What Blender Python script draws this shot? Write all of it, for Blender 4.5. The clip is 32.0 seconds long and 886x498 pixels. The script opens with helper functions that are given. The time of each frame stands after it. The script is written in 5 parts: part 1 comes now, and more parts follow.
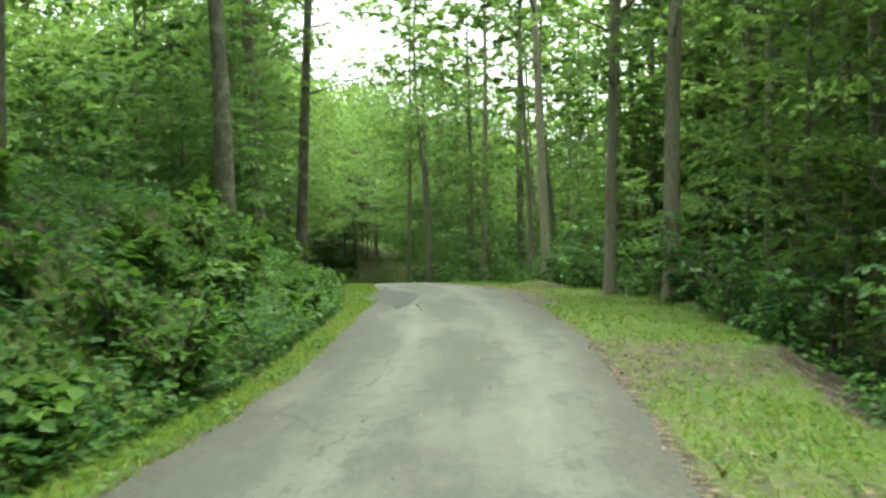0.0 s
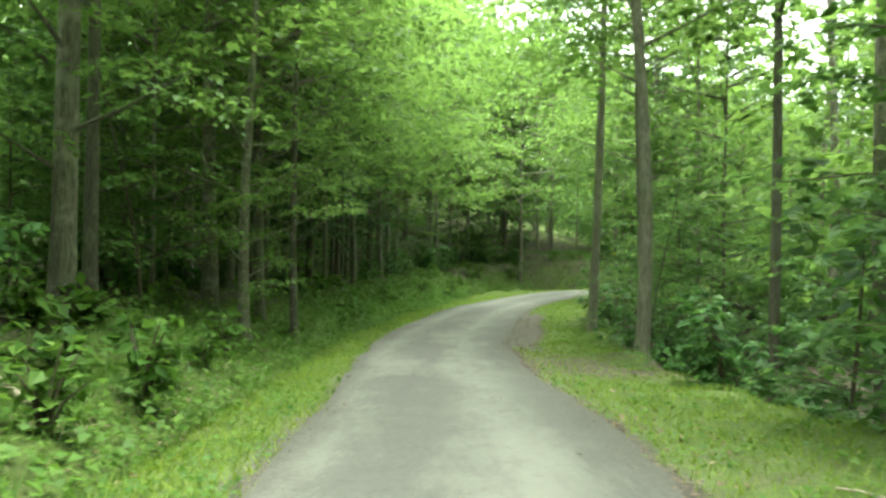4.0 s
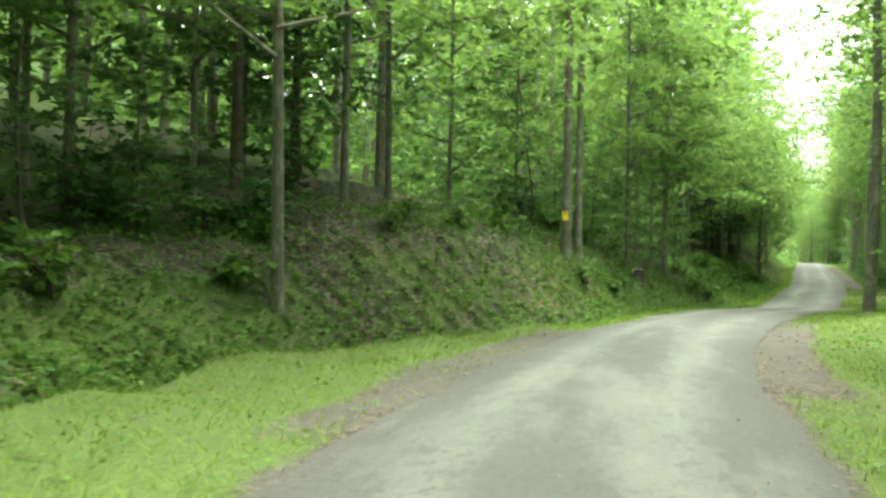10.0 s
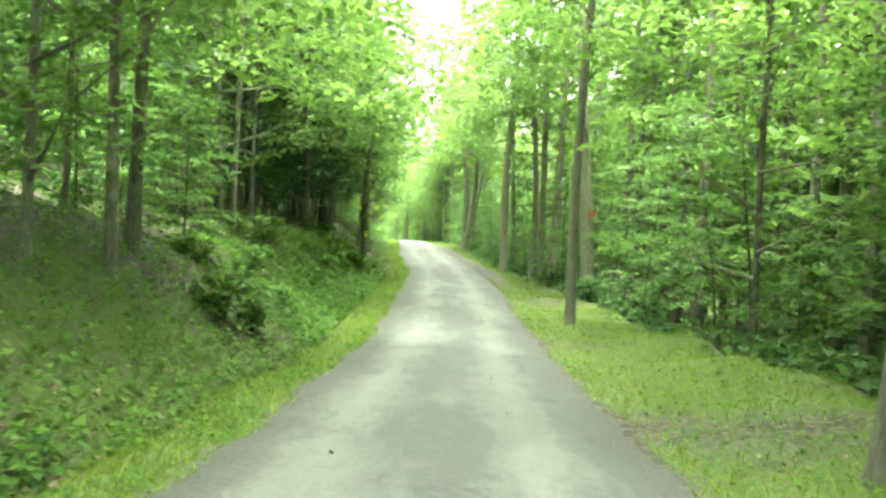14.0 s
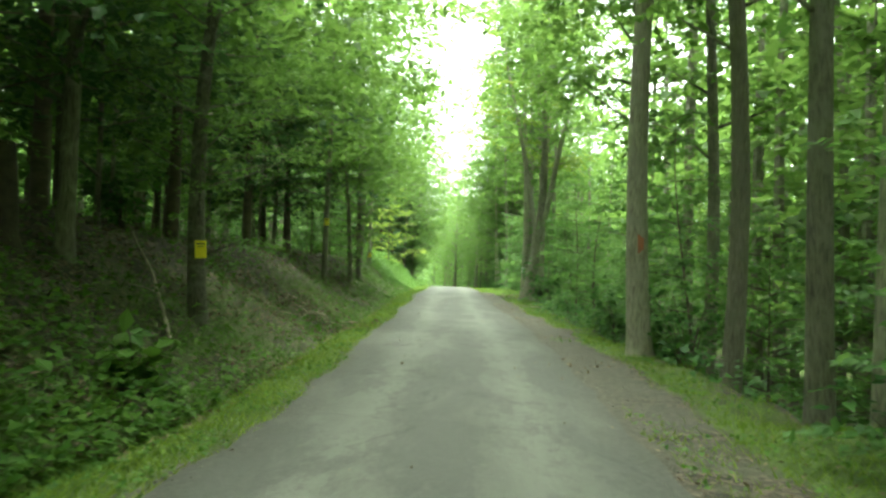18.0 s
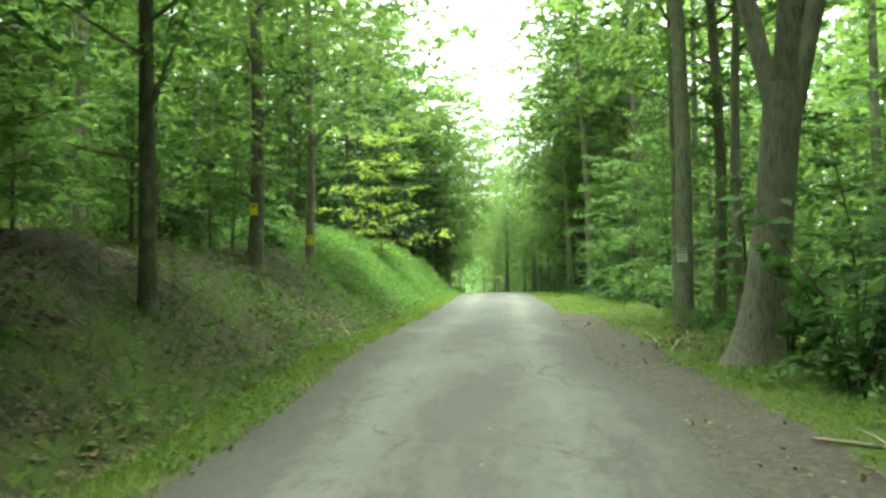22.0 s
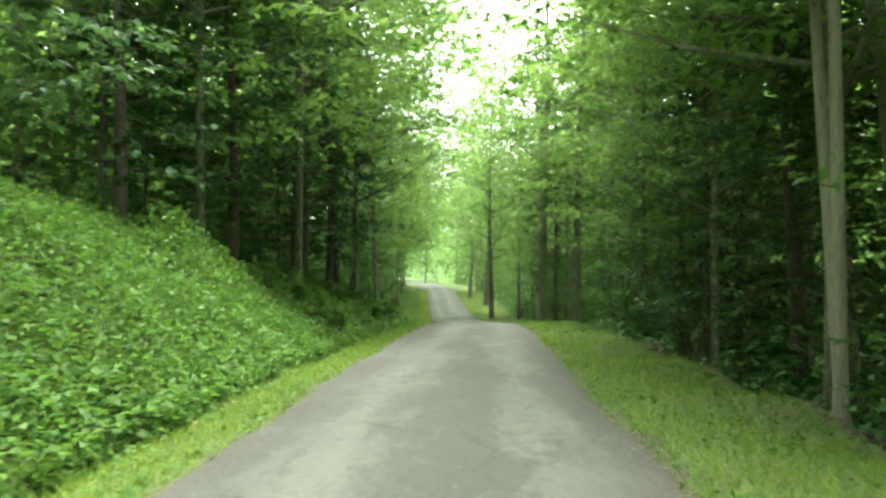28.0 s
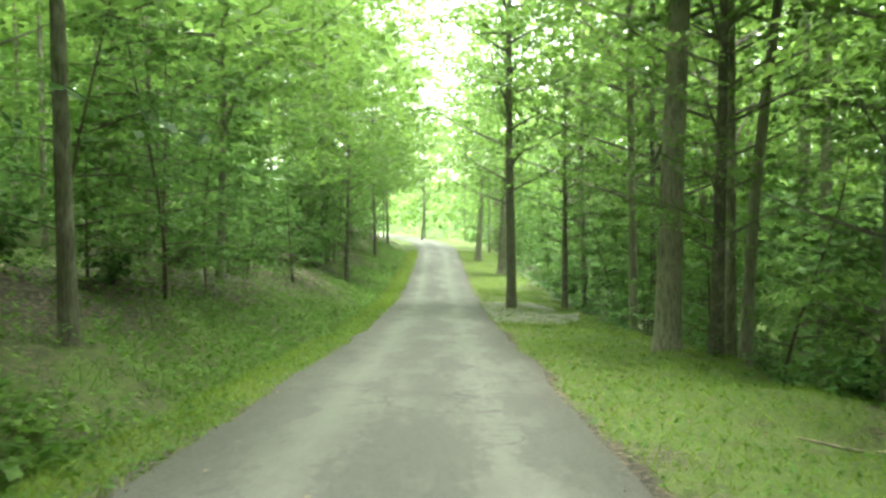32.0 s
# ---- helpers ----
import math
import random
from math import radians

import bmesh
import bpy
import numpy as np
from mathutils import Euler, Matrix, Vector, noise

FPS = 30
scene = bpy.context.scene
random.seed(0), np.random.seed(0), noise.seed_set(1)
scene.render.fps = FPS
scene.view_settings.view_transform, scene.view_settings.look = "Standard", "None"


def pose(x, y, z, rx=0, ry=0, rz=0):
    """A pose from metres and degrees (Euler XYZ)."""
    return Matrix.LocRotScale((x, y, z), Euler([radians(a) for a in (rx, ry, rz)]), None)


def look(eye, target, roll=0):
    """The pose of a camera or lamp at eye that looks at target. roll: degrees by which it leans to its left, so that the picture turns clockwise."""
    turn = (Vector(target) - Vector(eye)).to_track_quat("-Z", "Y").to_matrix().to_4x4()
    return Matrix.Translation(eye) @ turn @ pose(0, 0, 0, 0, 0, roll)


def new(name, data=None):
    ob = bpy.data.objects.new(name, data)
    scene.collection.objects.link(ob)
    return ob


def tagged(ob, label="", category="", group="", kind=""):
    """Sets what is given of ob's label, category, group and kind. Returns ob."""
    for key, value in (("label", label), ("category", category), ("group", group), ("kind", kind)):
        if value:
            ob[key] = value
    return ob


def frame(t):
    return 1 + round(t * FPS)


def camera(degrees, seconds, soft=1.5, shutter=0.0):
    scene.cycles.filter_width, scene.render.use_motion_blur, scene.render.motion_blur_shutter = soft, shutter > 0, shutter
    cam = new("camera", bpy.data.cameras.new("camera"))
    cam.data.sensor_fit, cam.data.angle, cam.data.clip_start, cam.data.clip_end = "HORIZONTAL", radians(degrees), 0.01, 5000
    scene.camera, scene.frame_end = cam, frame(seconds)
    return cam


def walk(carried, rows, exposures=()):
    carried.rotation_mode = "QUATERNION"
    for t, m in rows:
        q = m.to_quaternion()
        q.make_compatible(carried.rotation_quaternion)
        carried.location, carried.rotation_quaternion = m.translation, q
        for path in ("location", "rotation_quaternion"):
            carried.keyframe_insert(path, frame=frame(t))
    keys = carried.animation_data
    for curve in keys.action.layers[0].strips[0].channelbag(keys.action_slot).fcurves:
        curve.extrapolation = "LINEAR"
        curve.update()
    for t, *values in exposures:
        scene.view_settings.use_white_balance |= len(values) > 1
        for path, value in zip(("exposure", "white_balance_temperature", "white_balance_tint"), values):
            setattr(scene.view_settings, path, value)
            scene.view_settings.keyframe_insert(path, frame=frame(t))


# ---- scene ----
PATH = [
    (0.0, (0.00, -0.00, 1.450), (0.00, 10.00, 1.572), -0.89),
    (0.5, (0.23, 4.15, 1.475), (0.19, 14.15, 1.683), 0.21),
    (1.0, (0.49, 8.25, 1.528), (0.38, 18.24, 1.849), 0.57),
    (1.5, (0.68, 12.26, 1.645), (0.39, 22.24, 2.152), 0.03),
    (2.0, (0.62, 16.23, 1.777), (0.03, 26.18, 2.485), 0.09),
    (2.5, (0.39, 20.16, 1.905), (-0.56, 30.08, 2.653), 0.41),
    (3.0, (-0.04, 24.03, 2.014), (-1.44, 33.91, 2.699), 0.50),
    (3.5, (-0.55, 27.87, 2.035), (-2.37, 37.70, 2.407), 1.35),
    (4.0, (-1.13, 31.70, 1.992), (-3.31, 41.46, 1.950), 0.81),
    (4.5, (-1.77, 35.50, 1.950), (-4.27, 45.18, 1.700), 0.14),
    (6.5, (-5.59, 51.46, 1.095), (-7.75, 61.22, 0.770), 1.56),
    (7.0, (-6.11, 55.78, 0.996), (-8.00, 65.60, 0.844), -0.02),
    (7.5, (-6.53, 60.15, 0.898), (-8.11, 70.02, 0.879), -0.45),
    (8.0, (-6.82, 64.50, 0.814), (-8.10, 74.42, 0.870), 0.76),
    (8.5, (-6.99, 68.78, 0.736), (-7.99, 78.72, 0.811), 1.04),
    (9.0, (-7.01, 72.87, 0.613), (-7.69, 82.85, 0.707), 0.22),
    (9.5, (-6.93, 76.81, 0.501), (-7.26, 86.81, 0.539), 0.71),
    (10.0, (-6.51, 80.59, 0.486), (-6.48, 90.59, 0.488), 0.97),
    (10.5, (-5.83, 84.21, 0.484), (-5.45, 94.20, 0.502), 0.65),
    (11.0, (-5.00, 87.71, 0.456), (-4.14, 97.67, 0.473), 0.09),
    (11.5, (-4.09, 91.05, 0.414), (-2.63, 100.94, 0.464), -1.05),
    (12.0, (-3.00, 94.28, 0.356), (-0.84, 104.05, 0.382), -2.94),
    (12.5, (-1.83, 97.30, 0.323), (1.06, 106.87, 0.376), -4.71),
    (13.0, (-0.68, 100.11, 0.268), (2.92, 109.44, 0.319), -2.68),
    (13.5, (0.62, 102.73, 0.224), (4.78, 111.83, 0.224), 1.86),
    (14.0, (2.10, 105.35, 0.163), (6.57, 114.30, 0.009), 2.97),
    (14.5, (3.66, 108.04, 0.092), (8.22, 116.94, -0.026), 2.99),
    (16.5, (10.84, 121.38, -0.605), (15.24, 130.36, -0.442), 1.08),
    (17.0, (12.73, 125.04, -0.542), (17.00, 134.08, -0.255), 0.85),
    (17.5, (14.58, 128.67, -0.460), (18.63, 137.81, -0.048), 1.49),
    (18.0, (16.35, 132.24, -0.341), (20.15, 141.48, 0.056), 1.94),
    (18.5, (18.05, 135.78, -0.284), (21.61, 145.11, 0.089), 1.49),
    (19.0, (19.74, 139.30, -0.277), (23.13, 148.70, 0.100), -0.08),
    (19.5, (21.36, 142.87, -0.169), (24.65, 152.30, 0.289), -1.32),
    (20.0, (22.86, 146.38, -0.062), (26.13, 155.82, 0.409), -1.78),
    (20.5, (24.33, 149.82, -0.027), (27.58, 159.26, 0.418), -2.03),
    (21.0, (25.78, 153.22, 0.011), (29.01, 162.68, 0.425), -1.86),
    (21.5, (27.16, 156.62, 0.054), (30.37, 166.08, 0.456), -1.11),
    (22.0, (28.53, 159.99, 0.086), (31.76, 169.45, 0.448), -0.64),
    (22.5, (29.89, 163.30, 0.162), (33.13, 172.75, 0.540), -0.80),
    (23.0, (31.27, 166.44, 0.258), (34.52, 175.89, 0.590), -0.89),
    (23.5, (32.61, 169.68, 0.445), (35.89, 179.13, 0.743), -0.19),
    (24.0, (34.01, 173.03, 0.552), (37.28, 182.48, 0.773), 0.38),
    (24.5, (35.45, 176.48, 0.559), (38.70, 185.94, 0.766), 0.14),
    (25.0, (36.92, 179.92, 0.604), (40.15, 189.38, 0.821), -0.20),
    (25.5, (38.48, 183.32, 0.681), (41.73, 192.78, 0.833), 0.32),
    (27.5, (44.47, 197.98, 0.805), (47.95, 207.36, 1.044), -0.42),
    (28.0, (46.12, 201.84, 0.811), (49.57, 211.22, 0.941), 0.19),
    (28.5, (47.76, 205.67, 0.760), (51.17, 215.06, 0.829), 0.05),
    (29.0, (49.34, 209.52, 0.713), (52.74, 218.92, 0.792), 0.05),
    (29.5, (50.97, 213.35, 0.626), (54.38, 222.75, 0.659), -0.23),
    (30.0, (52.67, 217.18, 0.518), (56.09, 226.58, 0.424), -0.82),
    (30.5, (54.34, 221.03, 0.380), (57.75, 230.43, 0.195), -0.75),
    (31.0, (55.96, 224.88, 0.215), (59.35, 234.28, -0.049), 0.23),
    (31.5, (57.55, 228.70, 0.030), (60.91, 238.12, -0.233), 0.31),
    (32.0, (59.23, 232.42, -0.203), (62.50, 241.87, -0.568), 0.07),
]
cam = camera(54.6, 32.0, soft=2.5, shutter=0.15)
walk(cam, [(t, look(eye, target, roll)) for t, eye, target, roll in PATH],
     exposures=[(0.0, 1.9, 6800, -7), (2.0, 2.2, 6800, -7), (3.0, 2.55, 6800, -7), (4.0, 2.65, 6800, -6), (7.0, 3.2, 6800, -3), (8.0, 3.25, 6800, -1), (10.0, 2.85, 6800, -1), (12.0, 2.1, 6800, -6), (13.0, 2.8, 6800, -8), (14.0, 3.8, 6800, -5), (15.5, 3.4, 6800, -8), (17.0, 3.0, 6800, -11), (18.0, 2.8, 6800, -11), (19.0, 2.5, 6800, -12), (22.0, 2.5, 6800, -9), (24.5, 2.6, 6800, -4), (26.5, 2.75, 6800, -4), (28.0, 2.85, 6800, -4), (29.0, 2.95, 6800, -6), (30.0, 3.2, 6800, -7), (31.0, 3.2, 6800, -4), (32.0, 3.35, 6800, -2)])

RIDE = 1.45        # lens above the road

# ---- world, sun, exposure ----
world = bpy.data.worlds.new("sky")
scene.world = world
world.use_nodes = True
wn, wl = world.node_tree.nodes, world.node_tree.links
wn.clear()
sky = wn.new("ShaderNodeTexSky")
sky.sky_type, sky.sun_disc = "NISHITA", False
sky.sun_elevation, sky.sun_rotation = radians(84), radians(45)
sky.air_density, sky.dust_density, sky.ozone_density = 1.0, 4.0, 1.0
pale = wn.new("ShaderNodeHueSaturation")
pale.inputs["Saturation"].default_value = 0.22
wbg, wout = wn.new("ShaderNodeBackground"), wn.new("ShaderNodeOutputWorld")
wbg.inputs["Strength"].default_value = 0.20
wl.new(sky.outputs[0], pale.inputs["Color"])
wl.new(pale.outputs[0], wbg.inputs[0])
wl.new(wbg.outputs[0], wout.inputs[0])
sun = new("sun", bpy.data.lights.new("sun", "SUN"))
sun.data.energy, sun.data.angle, sun.data.color = 1.6, radians(34), (1.0, 0.97, 0.92)
sun.matrix_world = look((4.2, 4.2, 56), (0, 0, 0))


# ---- materials ----
def material(name):
    m = bpy.data.materials.new(name)
    m.use_nodes = True
    nt = m.node_tree
    nt.nodes.clear()
    out = nt.nodes.new("ShaderNodeOutputMaterial")
    return m, nt, out


def node(nt, kind, **vals):
    n = nt.nodes.new(kind)
    for k, v in vals.items():
        n.inputs[k].default_value = v
    return n


def ramp(nt, fac, stops):
    r = nt.nodes.new("ShaderNodeValToRGB")
    el = r.color_ramp.elements
    while len(el) < len(stops):
        el.new(0.5)
    for e, (p, c) in zip(el, stops):
        e.position, e.color = p, (*c, 1)
    nt.links.new(fac, r.inputs[0])
    return r.outputs[0]


def noise_tex(nt, vec, scale, detail=4.0, rough=0.6):
    n = node(nt, "ShaderNodeTexNoise", Scale=scale, Detail=detail, Roughness=rough)
    nt.links.new(vec, n.inputs["Vector"])
    return n.outputs["Fac"]


def mix(nt, fac, a, b, mode="MIX"):
    n = nt.nodes.new("ShaderNodeMix")
    n.data_type, n.blend_type = "RGBA", mode
    for sock, v in ((n.inputs[0], fac), (n.inputs[6], a), (n.inputs[7], b)):
        if isinstance(v, (int, float)):
            sock.default_value = v
        elif isinstance(v, tuple):
            sock.default_value = (*v, 1)
        else:
            nt.links.new(v, sock)
    return n.outputs[2]


def maths(nt, op, a, b=0.0, clamp=False):
    n = nt.nodes.new("ShaderNodeMath")
    n.operation, n.use_clamp = op, clamp
    for sock, v in ((n.inputs[0], a), (n.inputs[1], b)):
        if isinstance(v, (int, float)):
            sock.default_value = v
        else:
            nt.links.new(v, sock)
    return n.outputs[0]


def bump(nt, height, strength, distance):
    b = node(nt, "ShaderNodeBump", Strength=strength, Distance=distance)
    nt.links.new(height, b.inputs["Height"])
    return b.outputs[0]


def leaf_material(name, dark, mid, light, through_col, share=0.42, rough=0.5):
    """Leaf: thin blade with a soft sheen that lets light through."""
    m, nt, out = material(name)
    geo, info = nt.nodes.new("ShaderNodeNewGeometry"), nt.nodes.new("ShaderNodeObjectInfo")
    r = maths(nt, "ADD", maths(nt, "MULTIPLY", geo.outputs["Random Per Island"], 0.65), maths(nt, "MULTIPLY", info.outputs["Random"], 0.35))
    col = ramp(nt, r, [(0.1, dark), (0.5, mid), (0.95, light)])
    p = node(nt, "ShaderNodeBsdfPrincipled", Roughness=rough)
    p.inputs["Specular IOR Level"].default_value = 0.2
    nt.links.new(col, p.inputs["Base Color"])
    tr = nt.nodes.new("ShaderNodeBsdfTranslucent")
    nt.links.new(mix(nt, 0.6, col, through_col), tr.inputs[0])
    ms = node(nt, "ShaderNodeMixShader", Fac=share)
    nt.links.new(p.outputs[0], ms.inputs[1])
    nt.links.new(tr.outputs[0], ms.inputs[2])
    nt.links.new(ms.outputs[0], out.inputs[0])
    return m


def bark_material(name, dark, light, moss=0.25):
    m, nt, out = material(name)
    tc, info = nt.nodes.new("ShaderNodeTexCoord"), nt.nodes.new("ShaderNodeObjectInfo")
    mp = nt.nodes.new("ShaderNodeMapping")
    mp.inputs["Scale"].default_value = (9, 9, 1.6)
    nt.links.new(tc.outputs["Object"], mp.inputs[0])
    ridges = noise_tex(nt, mp.outputs[0], 3.0, 6, 0.65)
    blotch = noise_tex(nt, tc.outputs["Object"], 2.2, 4, 0.6)
    col = ramp(nt, ridges, [(0.28, dark), (0.62, light)])
    col = mix(nt, ramp(nt, blotch, [(0.50, (0, 0, 0)), (0.62, (0.75, 0.75, 0.75))]), col, (0.26, 0.25, 0.20))
    col = mix(nt, maths(nt, "MULTIPLY", ramp(nt, noise_tex(nt, tc.outputs["Object"], 0.9, 3), [(0.45, (0, 0, 0)), (0.7, (1, 1, 1))]), moss), col, (0.07, 0.10, 0.04))
    tone = maths(nt, "MULTIPLY_ADD", info.outputs["Random"], 0.7)
    tone.node.inputs[2].default_value = 0.62
    col = mix(nt, 1.0, col, tone, "MULTIPLY")
    p = node(nt, "ShaderNodeBsdfPrincipled", Roughness=0.9)
    nt.links.new(col, p.inputs["Base Color"])
    nt.links.new(bump(nt, ridges, 0.9, 0.03), p.inputs["Normal"])
    nt.links.new(p.outputs[0], out.inputs[0])
    return m


def plain_material(name, a, b, scale, rough=0.8, relief=0.3, depth=0.01):
    m, nt, out = material(name)
    tc = nt.nodes.new("ShaderNodeTexCoord")
    f = noise_tex(nt, tc.outputs["Object"], scale, 5)
    p = node(nt, "ShaderNodeBsdfPrincipled", Roughness=rough)
    nt.links.new(ramp(nt, f, [(0.3, a), (0.7, b)]), p.inputs["Base Color"])
    nt.links.new(bump(nt, f, relief, depth), p.inputs["Normal"])
    nt.links.new(p.outputs[0], out.inputs[0])
    return m


def road_material():
    """Worn chip seal: pale wheel tracks, darker ravelled strips, old patches, cracks, gritty edges."""
    m, nt, out = material("worn_asphalt")
    uv = nt.nodes.new("ShaderNodeUVMap")
    uv.uv_map = "lane"
    sep = nt.nodes.new("ShaderNodeSeparateXYZ")
    nt.links.new(uv.outputs[0], sep.inputs[0])

    def stretched(x, y):
        mp = nt.nodes.new("ShaderNodeMapping")
        mp.inputs["Scale"].default_value = (x, y, 1)
        nt.links.new(uv.outputs[0], mp.inputs[0])
        return mp.outputs[0]

    def cut(fac, low, high):
        return ramp(nt, fac, [(low, (0, 0, 0)), (high, (1, 1, 1))])
    long_ = stretched(1.0, 0.2)
    blotch = noise_tex(nt, uv.outputs[0], 0.5, 6, 0.68)
    scuff = noise_tex(nt, long_, 6.0, 6, 0.72)
    grit = noise_tex(nt, uv.outputs[0], 55, 3, 0.7)
    coarse = noise_tex(nt, uv.outputs[0], 17, 4, 0.75)
    track = maths(nt, "ABSOLUTE", maths(nt, "SUBTRACT", maths(nt, "ABSOLUTE", sep.outputs[0]), 0.80))
    pale = maths(nt, "SUBTRACT", 1.0, maths(nt, "MULTIPLY", track, 1.7), True)
    f = maths(nt, "ADD", maths(nt, "MULTIPLY", pale, 0.30), maths(nt, "ADD", maths(nt, "MULTIPLY", blotch, 0.45), maths(nt, "MULTIPLY", scuff, 0.45)))
    col = ramp(nt, f, [(0.34, (0.034, 0.037, 0.031)), (0.56, (0.060, 0.065, 0.054)), (0.80, (0.098, 0.105, 0.088))])
    # surface dressing worn off in ragged islands, mostly between and beside the wheel tracks
    worn = maths(nt, "ADD", noise_tex(nt, stretched(1.0, 0.38), 1.1, 9, 0.74), maths(nt, "MULTIPLY", maths(nt, "SUBTRACT", pale, 0.5), -0.16))
    col = mix(nt, maths(nt, "MULTIPLY", cut(worn, 0.50, 0.545), 0.72), col, (0.030, 0.033, 0.029))
    crumbs = maths(nt, "MULTIPLY", cut(noise_tex(nt, stretched(1.0, 0.6), 5.5, 8, 0.8), 0.52, 0.56), cut(noise_tex(nt, long_, 0.9, 3), 0.42, 0.54))
    col = mix(nt, maths(nt, "MULTIPLY", crumbs, 0.6), col, (0.024, 0.026, 0.023))
    # pale dusty films with soft ends
    dust = cut(noise_tex(nt, stretched(1.0, 0.25), 0.8, 6, 0.65), 0.50, 0.64)
    col = mix(nt, maths(nt, "MULTIPLY", dust, 0.55), col, (0.135, 0.140, 0.118))
    col = mix(nt, 0.30, col, ramp(nt, maths(nt, "ADD", maths(nt, "MULTIPLY", grit, 0.55), maths(nt, "MULTIPLY", coarse, 0.45)), [(0.36, (0.012, 0.013, 0.011)), (0.64, (0.125, 0.128, 0.110))]))
    vor = node(nt, "ShaderNodeTexVoronoi", Scale=0.42)
    vor.feature = "DISTANCE_TO_EDGE"
    warp = nt.nodes.new("ShaderNodeVectorMath")
    warp.operation = "MULTIPLY_ADD"
    nz = node(nt, "ShaderNodeTexNoise", Scale=1.3, Detail=5.0)
    nt.links.new(uv.outputs[0], nz.inputs["Vector"])
    nt.links.new(nz.outputs["Color"], warp.inputs[0])
    warp.inputs[1].default_value = (0.9, 0.9, 0.9)
    nt.links.new(uv.outputs[0], warp.inputs[2])
    nt.links.new(warp.outputs[0], vor.inputs["Vector"])
    line = maths(nt, "LESS_THAN", vor.outputs["Distance"], 0.007)
    some = maths(nt, "MULTIPLY", line, cut(noise_tex(nt, uv.outputs[0], 0.16, 2), 0.48, 0.56))
    col = mix(nt, maths(nt, "MULTIPLY", some, 0.55), col, (0.014, 0.014, 0.012))
    rim = nt.nodes.new("ShaderNodeUVMap")
    rim.uv_map = "rim"
    rs = nt.nodes.new("ShaderNodeSeparateXYZ")
    nt.links.new(rim.outputs[0], rs.inputs[0])
    near_edge = maths(nt, "SUBTRACT", 1.0, maths(nt, "MULTIPLY", maths(nt, "ADD", rs.outputs[0], maths(nt, "MULTIPLY", maths(nt, "SUBTRACT", maths(nt, "ADD", maths(nt, "MULTIPLY", scuff, 0.5), maths(nt, "MULTIPLY", blotch, 0.5)), 0.5), 1.5)), 2.2), True)
    col = mix(nt, maths(nt, "MULTIPLY", near_edge, 0.85), col, ramp(nt, coarse, [(0.35, (0.014, 0.0145, 0.011)), (0.65, (0.060, 0.060, 0.047))]))
    p = node(nt, "ShaderNodeBsdfPrincipled", Roughness=0.82)
    nt.links.new(col, p.inputs["Base Color"])
    rough_h = maths(nt, "ADD", maths(nt, "MULTIPLY", grit, 0.5), maths(nt, "SUBTRACT", coarse, maths(nt, "MULTIPLY", cut(worn, 0.50, 0.545), 0.4)))
    nt.links.new(bump(nt, rough_h, 0.45, 0.012), p.inputs["Normal"])
    nt.links.new(p.outputs[0], out.inputs[0])
    return m


def ground_material():
    """Soil that carries turf, leaf litter or bare clay by the cover attribute."""
    m, nt, out = material("forest_ground")
    tc = nt.nodes.new("ShaderNodeTexCoord")
    at = nt.nodes.new("ShaderNodeAttribute")
    at.attribute_name = "cover"
    sep = nt.nodes.new("ShaderNodeSeparateColor")
    nt.links.new(at.outputs["Color"], sep.inputs[0])
    fine, mid = noise_tex(nt, tc.outputs["Object"], 14, 6, 0.7), noise_tex(nt, tc.outputs["Object"], 1.6, 5)
    v = node(nt, "ShaderNodeTexVoronoi", Scale=16.0)
    nt.links.new(tc.outputs["Object"], v.inputs["Vector"])
    vs = nt.nodes.new("ShaderNodeSeparateColor")
    nt.links.new(v.outputs["Color"], vs.inputs[0])
    litter = ramp(nt, vs.outputs[0], [(0.1, (0.016, 0.013, 0.009)), (0.6, (0.046, 0.037, 0.025)), (0.94, (0.125, 0.100, 0.070))])
    sod = maths(nt, "ADD", maths(nt, "MULTIPLY", fine, 0.5), maths(nt, "MULTIPLY", noise_tex(nt, tc.outputs["Object"], 48, 4, 0.75), 0.5))
    turf = ramp(nt, sod, [(0.36, (0.020, 0.036, 0.007)), (0.50, (0.056, 0.092, 0.012)), (0.66, (0.105, 0.150, 0.024))])
    clay = ramp(nt, fine, [(0.3, (0.11, 0.075, 0.045)), (0.7, (0.24, 0.17, 0.105))])
    grit = mix(nt, 0.25, ramp(nt, fine, [(0.3, (0.028, 0.028, 0.021)), (0.75, (0.105, 0.102, 0.080))]), litter)
    wob = maths(nt, "SUBTRACT", mid, 0.5)
    g = maths(nt, "MULTIPLY", maths(nt, "SUBTRACT", maths(nt, "ADD", sep.outputs[0], maths(nt, "MULTIPLY", wob, 1.2)), 0.3), 2.5, True)
    b = maths(nt, "MULTIPLY", maths(nt, "SUBTRACT", maths(nt, "ADD", sep.outputs[2], maths(nt, "MULTIPLY", wob, 1.4)), 0.35), 2.5, True)
    s = maths(nt, "MULTIPLY", maths(nt, "SUBTRACT", maths(nt, "ADD", at.outputs["Alpha"], maths(nt, "MULTIPLY", wob, 1.5)), 0.3), 2.5, True)
    col = mix(nt, s, mix(nt, b, mix(nt, g, litter, turf), clay), grit)
    p = node(nt, "ShaderNodeBsdfPrincipled", Roughness=0.95)
    nt.links.new(col, p.inputs["Base Color"])
    nt.links.new(bump(nt, fine, 0.6, 0.05), p.inputs["Normal"])
    nt.links.new(p.outputs[0], out.inputs[0])
    return m


